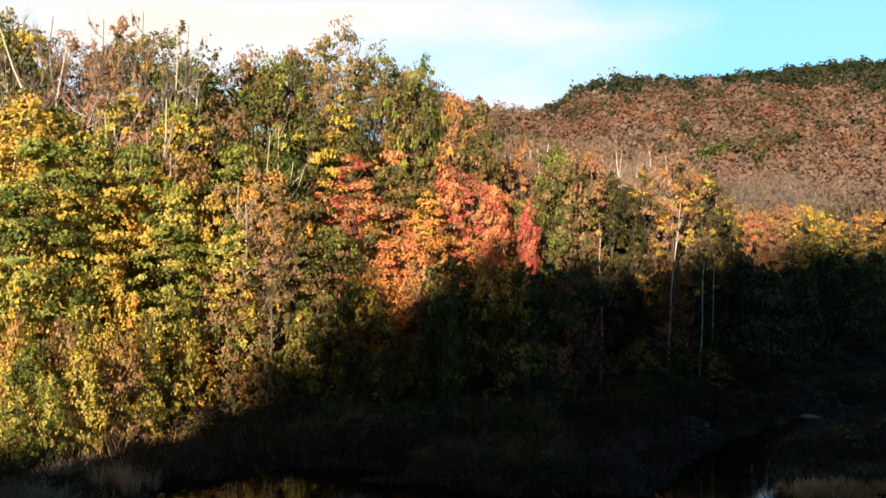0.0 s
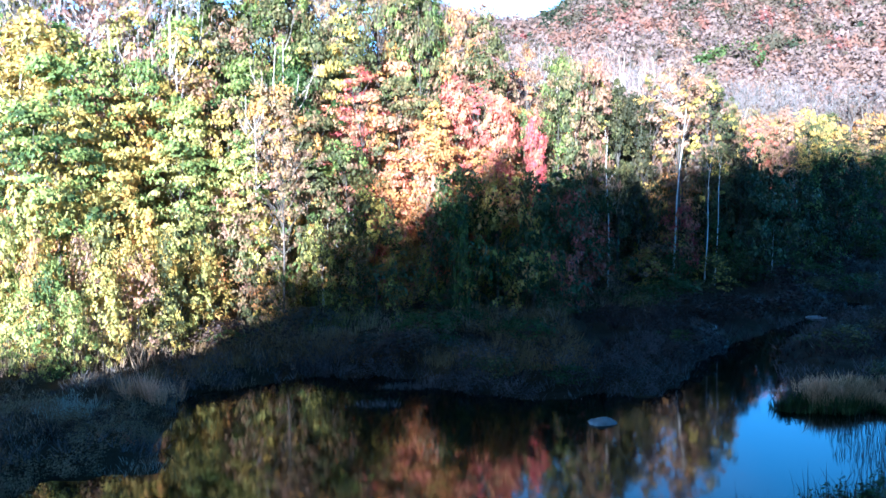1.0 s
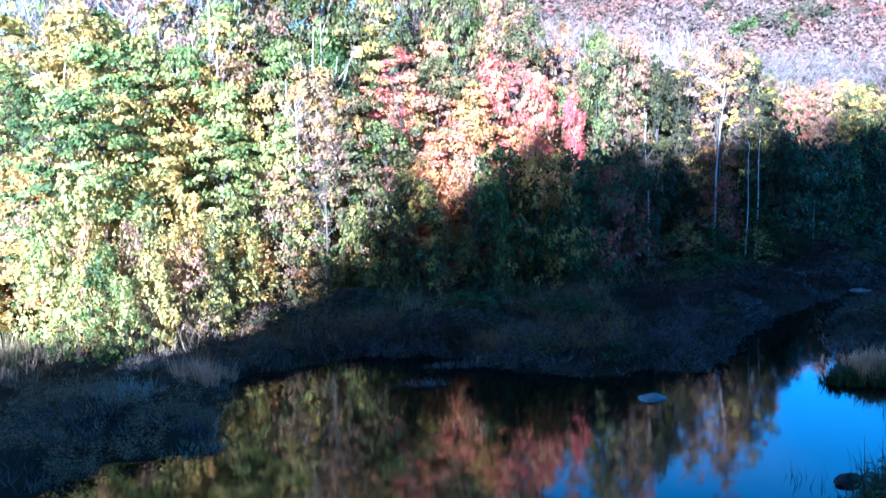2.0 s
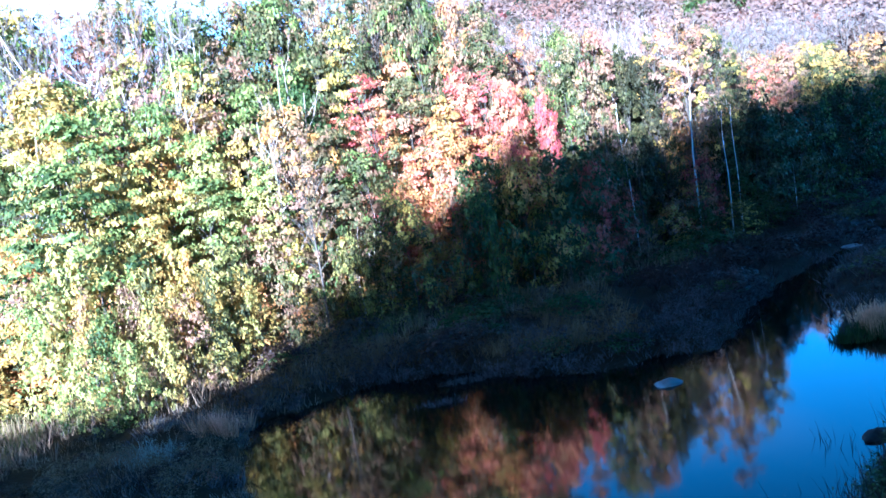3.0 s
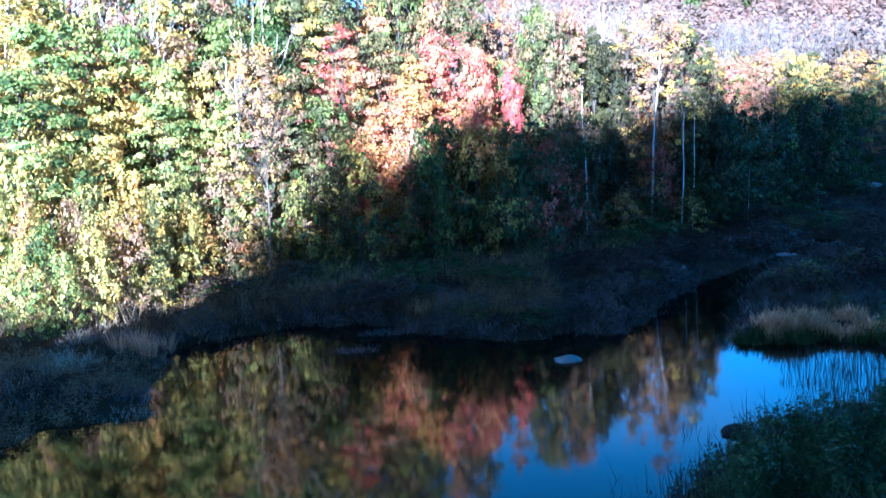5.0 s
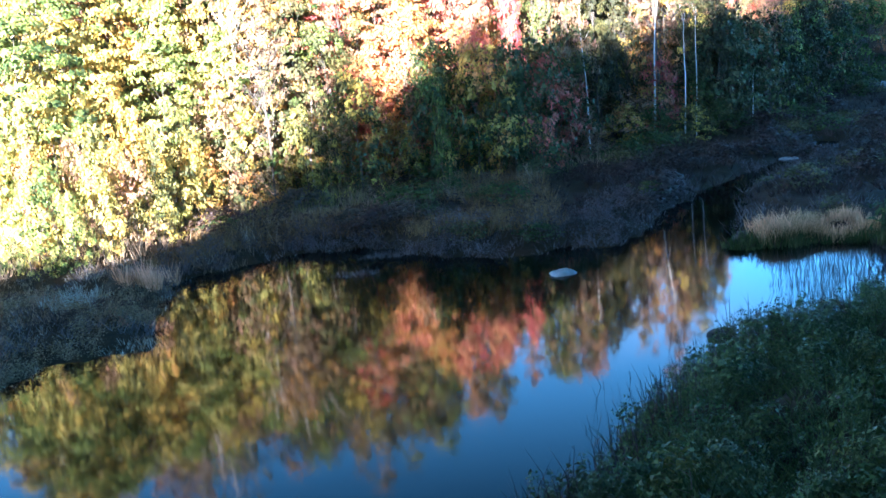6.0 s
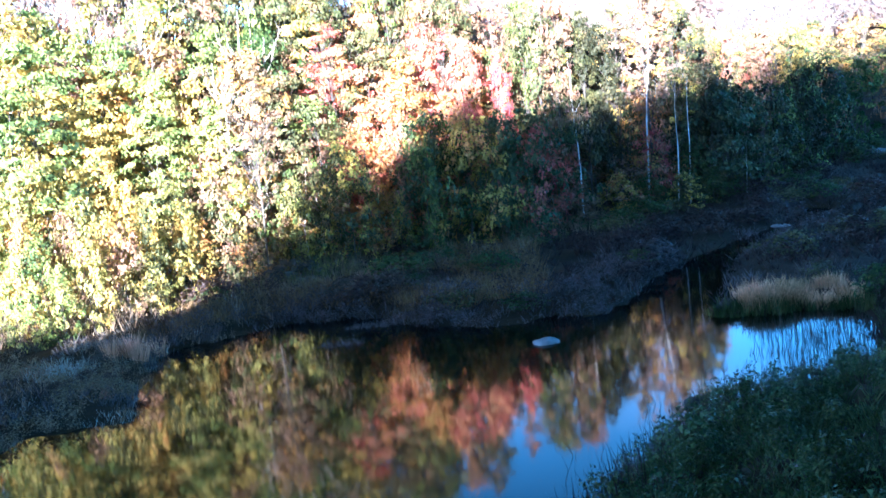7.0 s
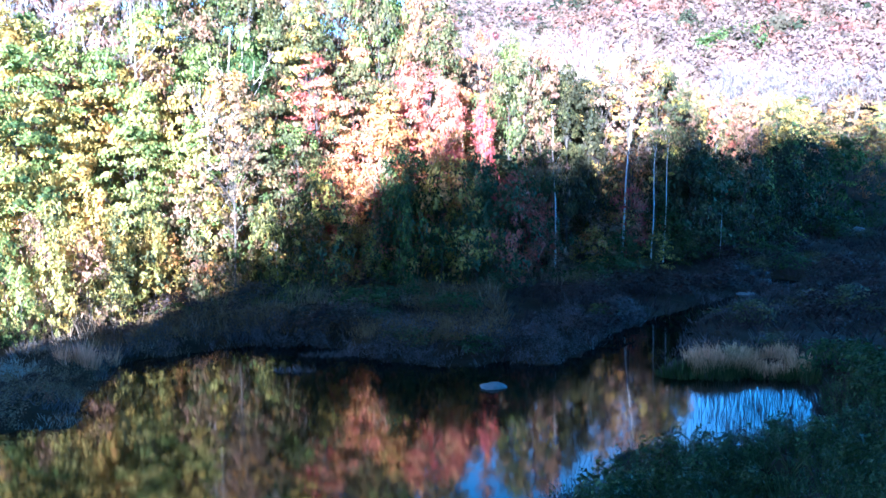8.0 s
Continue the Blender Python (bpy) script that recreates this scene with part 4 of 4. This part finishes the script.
# ---- far woods ----
def far_wood(name, label, seed, count, y0, y1, a0, a1, tones, size=0.95, cards=100, mat=FAR, wide=(2.1, 3.7)):
    """Far crowns, each a loose heap of leaf cards of one tone, on the hills beyond. tones: by distance, the middle and the spread of the tone."""
    rng = np.random.default_rng(seed)
    y = np.sqrt(rng.uniform(y0 ** 2, y1 ** 2, count))
    x = rng.uniform(a0, a1, count) * y
    z = height(x, y)
    rad = rng.uniform(*wide, count)
    tall = rad * rng.uniform(1.7, 2.6, count)
    mid = np.interp(y + 9 * np.sin(0.05 * x + 1) + 6 * np.sin(0.13 * x + 0.06 * y), [t[0] for t in tones], [t[1] for t in tones])
    tone = np.clip(mid + rng.normal(size=count) * np.interp(y, [t[0] for t in tones], [t[2] for t in tones]), 0, 1)
    idx = np.repeat(np.arange(count), cards)
    d = unit(rng.normal(size=(len(idx), 3)))
    d[:, 2] = np.abs(d[:, 2]) * 1.25 - 0.4
    rr = rng.uniform(0.62, 1.05, (len(idx), 1)) * (1 + 0.18 * np.sin(5 * np.arctan2(d[:, 1], d[:, 0]) + idx))[:, None]
    pos = d * rr * np.stack([rad, rad, tall * 0.55], 1)[idx] + np.stack([x, y, z + tall * 0.45], 1)[idx]
    cards_ = leaf_cards(rng, pos, d + rng.normal(size=d.shape) * 0.4 + np.array([0, -0.1, 0.1]), size, 0.9)
    me = card_mesh(name, cards_, mat)
    if mat is FAR:
        me.attributes.new("tone", "FLOAT", "FACE").data.foreach_set("value", tone[idx].astype(np.float32))
    return tagged(new(name, me), label, "woods", kind="stuff")


far_wood("far_woods_slope", "far hillside woods in rust, haze-paled pink and red", 71, 1000, 150, 300, -0.03, 0.5, [(140, 0.57, 0.08), (215, 0.57, 0.16), (300, 0.5, 0.24)], 0.85, 150)
far_wood("far_woods_ridge", "far woods of olive and dark green with rusty crowns below the ridge", 75, 1300, 285, 510, 0.09, 0.5,
         [(285, 0.45, 0.28), (305, 0.28, 0.22), (330, 0.12, 0.1), (510, 0.08, 0.06)], 1.15, 75)
far_wood("far_woods_saddle", "far woods in haze-paled pinkish brown along the low saddle", 78, 420, 270, 500, -0.05, 0.11, [(270, 0.56, 0.07), (500, 0.5, 0.1)], 1.1, 80)
far_wood("far_evergreens", "dark green pines standing among the far rust woods", 77, 16, 204, 212, 0.247, 0.3, [(0, 0.1, 0.1)], 0.7, 130, LEAF["dark"], (2.6, 4.2))

# ---- marsh plants ----
def spots(rng, count, x0, x1, y0, y1, keep):
    """Random places in a rectangle of the plan where keep(x, y, shore distance) holds."""
    x, y = rng.uniform(x0, x1, count), rng.uniform(y0, y1, count)
    sd = pond_dist(x, y)
    ok = keep(x, y, sd)
    x, y = x[ok], y[ok]
    return x, y, height(x, y)


def blades(name, label, mat, seed, count, box, keep, tall=(0.5, 1.0), width=0.05, lean=0.35, tuft=6, spread=0.22, bent=False, floor=-9.0):
    """Grass: tufts of tapered, bent blades."""
    rng = np.random.default_rng(seed)
    x, y, z = spots(rng, count, *box, keep)
    if not len(x):
        return None
    z = np.maximum(z, floor)
    size = rng.uniform(*tall, len(x)) * (0.7 + 0.5 * np.abs(np.sin(0.8 * x) * np.cos(0.7 * y + 0.3 * x)))
    i = np.repeat(np.arange(len(x)), tuft)
    n_ = len(i)
    a = rng.uniform(0, 2 * np.pi, n_)
    out = np.stack([np.cos(a), np.sin(a), np.zeros(n_)], 1)
    foot = np.stack([x, y, z - 0.04], 1)[i] + out * rng.uniform(0, spread, (n_, 1))
    h = (size[i] * rng.uniform(0.55, 1.1, n_))[:, None]
    up = np.array([0.0, 0.0, 1.0])
    mid = foot + up * h * 0.6 + out * h * lean * 0.3
    tip = foot + up * h * rng.uniform(0.85, 1.0, (n_, 1)) + out * h * lean * rng.uniform(0.5, 1.3, (n_, 1))
    b_ = rng.uniform(0, 2 * np.pi, n_)
    side = np.stack([np.cos(b_), np.sin(b_), np.zeros(n_)], 1) * width * 0.5
    if not bent:
        quads = np.stack([foot - side, foot + side, tip + side * 0.15, tip - side * 0.15], 1)
        return tagged(new(name, card_mesh(name, quads, mat)), label, "grass", kind="stuff")
    quads = np.concatenate([np.stack([foot - side, foot + side, mid + side * 0.8, mid - side * 0.8], 1),
                            np.stack([mid - side * 0.8, mid + side * 0.8, tip + side * 0.1, tip - side * 0.1], 1)])
    return tagged(new(name, card_mesh(name, quads, mat)), label, "grass", kind="stuff")


def leafage(name, label, mat, seed, count, box, keep, tall=(0.3, 0.8), leaf=0.09, per=14, spread=0.2):
    """Leafy weeds: small leaves up the stems."""
    rng = np.random.default_rng(seed)
    x, y, z = spots(rng, count, *box, keep)
    i = np.repeat(np.arange(len(x)), per)
    t = rng.uniform(0.15, 1, len(i))
    h = rng.uniform(*tall, len(x))[i]
    a = rng.uniform(0, 2 * np.pi, len(i))
    r = spread * rng.uniform(0.2, 1, len(i)) * (1.1 - 0.6 * t)
    pos = np.stack([x[i] + r * np.cos(a), y[i] + r * np.sin(a), z[i] + t * h], 1)
    nrm = np.stack([np.cos(a) * 0.6, np.sin(a) * 0.6, np.ones(len(i))], 1) + rng.normal(size=(len(i), 3)) * 0.5
    return tagged(new(name, card_mesh(name, leaf_cards(rng, pos, nrm, leaf), mat)), label, "weeds", kind="stuff")


def inland(x, y, sd):
    return (sd > -0.12) & (y < treeline(x) + 1.5)


marsh = (-46, 48, 24, 104)
blades("sedge_brown", "brown sedge covering the marsh, darkened with its shade", HEATH, 81, 11000, marsh, lambda x, y, s: inland(x, y, s) & (y > 24) & ~((x < -8) & (y < 46) & (s < 9)), (0.3, 0.7), 0.075, lean=0.8)
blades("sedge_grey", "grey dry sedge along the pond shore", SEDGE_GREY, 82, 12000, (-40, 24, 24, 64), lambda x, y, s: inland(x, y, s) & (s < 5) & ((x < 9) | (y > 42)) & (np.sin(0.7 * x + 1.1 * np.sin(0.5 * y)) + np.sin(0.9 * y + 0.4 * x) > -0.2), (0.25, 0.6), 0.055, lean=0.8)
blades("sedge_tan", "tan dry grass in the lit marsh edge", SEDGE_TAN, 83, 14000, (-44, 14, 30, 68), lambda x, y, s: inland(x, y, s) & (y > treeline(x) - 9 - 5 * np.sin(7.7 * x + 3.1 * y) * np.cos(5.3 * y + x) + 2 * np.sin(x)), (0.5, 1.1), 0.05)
blades("grass_green", "green grass at the foot of the shrubs", SEDGE_GREEN, 84, 9000, (-32, 45, 38, 100), lambda x, y, s: inland(x, y, s) & (y > treeline(x) - 7), (0.4, 0.9), 0.06)
blades("pale_tuft_grass", "pale bleached grass tuft on the marsh spit", SEDGE_SAGE, 85, 800, (-16.5, -11.5, 36.5, 40.5), lambda x, y, s: (s > 0.2) & (np.hypot(x + 14, (y - 38.6) * 0.8) < 1.0 + 0.5 * np.sin(9 * x)), (0.4, 0.75), 0.03, tuft=4)
blades("tussock_grass", "pinkish tan tussock grass beside the pond", REED, 86, 620, (-13.2, -10.6, 40, 43), lambda x, y, s: (s > 0.15) & (np.hypot(x + 12.0, y - 41.5) < 0.75 + 0.5 * np.sin(5 * x + 3 * y)), (0.6, 1.3), 0.035, tuft=5)
blades("reed_bed", "straw-coloured reed bed at the water's edge", REED, 87, 700, (13.1, 17.3, 38.2, 40.4), lambda x, y, s: (s > 0.15) & (np.sin(2.6 * x) + np.sin(2.3 * y + 1.3 * x) > -0.5), (0.45, 0.95), 0.035, lean=0.35, tuft=10, bent=True)
blades("reed_foot", "green sedge at the foot of the reeds", SEDGE_GREEN, 88, 900, (11.7, 18, 37.0, 39.8), lambda x, y, s: (s > -0.3) & (s < 0.5) & (y > 36.9), (0.4, 0.7), 0.05)

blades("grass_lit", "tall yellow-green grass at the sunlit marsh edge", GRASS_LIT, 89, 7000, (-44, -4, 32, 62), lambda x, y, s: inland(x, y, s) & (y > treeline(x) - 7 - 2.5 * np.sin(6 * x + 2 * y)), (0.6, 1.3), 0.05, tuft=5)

blades("spit_grass", "pale dry grass on the marsh spit", SEDGE_TAN, 90, 3000, (-30, -8.5, 27, 47), lambda x, y, s: (s > -0.1) & (np.sin(1.3 * x + 0.6 * y) + np.sin(0.9 * y - 0.5 * x) > 0.1), (0.2, 0.5), 0.025, lean=0.5, tuft=7)

blades("sedge_sage", "pale grey-green sedge in blotches along the shore", SEDGE_SAGE, 79, 3500, (-28, 10, 27, 52), lambda x, y, s: (s > -0.15) & (s < 4.5) & (y < treeline(x)) & (x < -8.5) & (np.sin(0.55 * x + 1.3 * np.sin(0.8 * y)) * np.sin(0.75 * y - 0.3 * x) > 0.25), (0.15, 0.4), 0.028, lean=0.7, tuft=7)

blades("rushes", "thin dark rushes standing in shallow water", HEATH, 96, 950, (11.5, 16.8, 29.5, 36.5), lambda x, y, s: (s < 0.1) & (y > 29.5) & (x + 0.25 * (33 - y) > 12.2 + 0.6 * np.sin(3 * y)), (0.45, 0.95), 0.022, lean=0.25, tuft=2, spread=0.25, floor=-0.05)
blades("bank_rushes", "thin dark rushes standing along the near bank", HEATH, 100, 420, (4, 14, 20, 31), lambda x, y, s: (s < 0.1) & (s > -1.5 + 0.7 * np.sin(2.2 * x)), (0.4, 1.0), 0.02, lean=0.35, tuft=2, spread=0.2, floor=-0.05)
blades("sedge_islet", "small grey sedge islet in the pond", SEDGE_GREY, 97, 150, (-3.4, -0.6, 42.6, 44.2), lambda x, y, s: np.hypot((x + 2.0) / 1.3, (y - 43.4) / 0.5) < 1, (0.3, 0.5), 0.035, tuft=6, floor=-0.05)
blades("sedge_islet", "small grey sedge islet in the pond", SEDGE_GREY, 98, 130, (-4.6, -2, 39.6, 41.2), lambda x, y, s: np.hypot((x + 3.2) / 1.0, (y - 40.4) / 0.45) < 1, (0.25, 0.45), 0.035, tuft=6, floor=-0.05)

leafage("shore_shrubs", "low grey-lilac shrubs fringing the pond shore", SHORE, 103, 5200, (-13, 13, 39, 60),
        lambda x, y, s: (s > 0.0) & (s < 3.4 + 2.2 * np.sin(0.9 * x) * np.sin(0.7 * y)) & (np.sin(1.1 * x + 0.5 * np.sin(0.9 * y)) + np.sin(0.8 * y + 0.7 * x) > -0.7), (0.25, 0.75), 0.075, 28, 0.34)
leafage("spit_shrubs", "low grey-green and brown shrubs on the marsh spit", SPIT, 104, 3800, (-30, -9, 27, 40),
        lambda x, y, s: (s > 0.0) & (np.sin(1.4 * x + 0.6 * np.sin(0.9 * y)) + np.sin(1.1 * y + 0.6 * x) > -0.3), (0.2, 0.65), 0.07, 26, 0.32)
blades("marsh_hay", "brown tan hay grass on the open marsh", BROWN, 106, 6500, (-13, 6, 44, 62),
       lambda x, y, s: inland(x, y, s) & (s > 1.6) & (np.sin(0.5 * x + 0.7 * np.sin(0.6 * y)) + np.sin(0.45 * y + 0.3 * x) > -0.5), (0.4, 0.8), 0.045, lean=0.5, tuft=5)
leafage("heath_shrubs", "reddish brown low shrubs, darkened with the marsh's shade", HEATH, 105, 3800, (-12, 30, 44, 90),
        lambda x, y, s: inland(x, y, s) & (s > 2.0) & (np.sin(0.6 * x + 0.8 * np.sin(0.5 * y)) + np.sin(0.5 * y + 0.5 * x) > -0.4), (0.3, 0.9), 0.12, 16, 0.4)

# near bank
bank = lambda x, y, s: (s > 0.1) & (y < 40)
blades("bank_grass", "dark green grass on the near bank", SEDGE_GREEN, 91, 12000, (0, 30, 6, 36), lambda x, y, s: bank(x, y, s) & (s < 14), (0.35, 0.9), 0.036, lean=0.7, tuft=6)
leafage("bank_weeds", "leafy green weeds on the near bank", LEAF["dark"], 92, 2600, (1, 28, 8, 36), lambda x, y, s: bank(x, y, s) & (s < 13), (0.25, 0.8), 0.05, 34, 0.2)
leafage("bank_weeds_dark", "dark leafy weeds on the near bank", LEAF["dark"], 93, 2400, (1, 28, 8, 36), lambda x, y, s: bank(x, y, s) & (s < 13), (0.3, 0.95), 0.055, 34, 0.2)
blades("bank_stalks", "tall dry stalks standing at the bank's edge", HEATH, 94, 2200, (1.5, 19, 16, 37), lambda x, y, s: (s > -0.1) & (s < 1.5) & (y < 34), (0.9, 1.6), 0.025, lean=0.25, tuft=5, spread=0.3, bent=True)
leafage("bank_flowers", "tiny white flowers scattered on the near bank", SEDGE_GREY, 95, 60, (3, 22, 14, 32), lambda x, y, s: bank(x, y, s) & (s < 9), (0.7, 0.95), 0.07, 4, 0.08)

leafage("tall_bank_weeds", "tall dark weeds along the near bank", LEAF["dark"], 99, 520, (2, 18, 15, 33), lambda x, y, s: (s > 0) & (s < 3), (0.8, 1.3), 0.08, 44, 0.2)
low = Stock([
    lambda: make_tree("marsh_bush", 101, 1.2, 1.0, 0.05, 22, 24, 0.12, "bush", 0.8, trunk_r=0.02, spread=0.45),
    lambda: make_tree("marsh_bush", 102, 1.2, 0.9, 0.05, 20, 24, 0.12, "round", 0.8, trunk_r=0.02, spread=0.45),
])
LEAF["heath"] = HEATH
LEAF["sage"] = leaf_mat("leaf_sage", [(0.03, 0.033, 0.024), (0.055, 0.055, 0.04), (0.08, 0.075, 0.055), (0.06, 0.045, 0.036)])
LOW_WORD = {"heath": "reddish brown", "sage": "grey-green", "dark": "dark green", "olive": "olive green"}
done = 0
while done < 150:
    x = pick.uniform(-26, 42)
    y = pick.uniform(26, 98)
    sd = float(pond_dist(x, y))
    if sd < 0.5 or y > float(treeline(x)) - 0.5 or (11 < x < 18.5 and y < 41.5) or (x > 4 and y < 38):
        continue
    done += 1
    spit = x < -8.5 and y < 46
    colour = pick.choice(["heath", "sage"] if spit else ["heath", "heath", "sage", "dark", "dark", "olive"])
    s_ = pick.uniform(0.4, 0.7) if spit else pick.uniform(0.6, 1.35)
    low.put(done, (x, y, ground_at(x, y) - 0.03), s_ * 1.5, s_ * 0.8, pick.uniform(0, 6.28), LEAF[colour], None, f"low {LOW_WORD[colour]} bush in the shaded marsh", "bush", "low bushes of the marsh")

for k in range(16):                                       # dark bushes that close the pool on its east side
    x, y = 17.2 + pick.uniform(0, 2.6) + 0.1 * (k % 4), 30.5 + k * 0.5
    s_ = pick.uniform(0.8, 1.2)
    low.put(k, (x, y, ground_at(x, y) - 0.03), s_ * 1.2, s_, pick.uniform(0, 6.28), LEAF["dark"], None, "low dark green bush in the shaded marsh", "bush", "low bushes of the marsh")

done = 0
while done < 90:                                          # leafy clumps that cover the near bank
    x, y = pick.uniform(3, 20), pick.uniform(12, 33)
    sd = float(pond_dist(x, y))
    if not 0.3 < sd < 9:
        continue
    done += 1
    s_ = pick.uniform(0.45, 0.95)
    low.put(done, (x, y, ground_at(x, y) - 0.03), s_ * 1.1, s_, pick.uniform(0, 6.28), LEAF[pick.choice(["dark", "dark", "willow"])], None, "leafy dark green bush on the near bank", "bush", "bushes of the near bank")


# ---- stones ----
def stone(name, label, place, size, seed, mat, turn=0.0):
    bm = bmesh.new()
    bmesh.ops.create_icosphere(bm, subdivisions=4, radius=1.0)
    for v in bm.verts:
        k = 1 + 0.2 * noise.noise(v.co * 1.3 + Vector((seed, 0, 0))) + 0.14 * noise.noise(v.co * 4 + Vector((seed, 3, 0)))
        v.co = Vector((v.co.x * size[0], v.co.y * size[1], v.co.z * size[2])) * k
        if v.co.z > 0:
            v.co.z *= 1 - 0.25 * abs(v.co.x / size[0])
    me = bpy.data.meshes.new(name)
    bm.to_mesh(me)
    bm.free()
    me.polygons.foreach_set("use_smooth", [True] * len(me.polygons))
    me.materials.append(mat)
    ob = new(name, me)
    ob.matrix_basis = Matrix.Translation(place) @ pose(0, 0, 0, 0, 0, turn)
    return tagged(ob, label, "rock")


stone("boulder", "pale grey boulder rising from the pond", (5.1, 37.4, 0.02), (0.52, 0.4, 0.17), 3, ROCK, 10)
stone("boulder", "flat pale boulder in the stream mouth", (20.4, 58.6, 0.03), (0.55, 0.4, 0.11), 7, ROCK, -8)
stone("boulder", "dark wet boulder at the near bank", (8.8, 28.4, 0.03), (0.46, 0.3, 0.2), 11, ROCK_DARK, 30)
stone("boulder", "pale boulder lying in the far marsh", (38.0, 88.8, ground_at(38, 88.8) + 0.1), (0.75, 0.5, 0.3), 13, ROCK, 5)
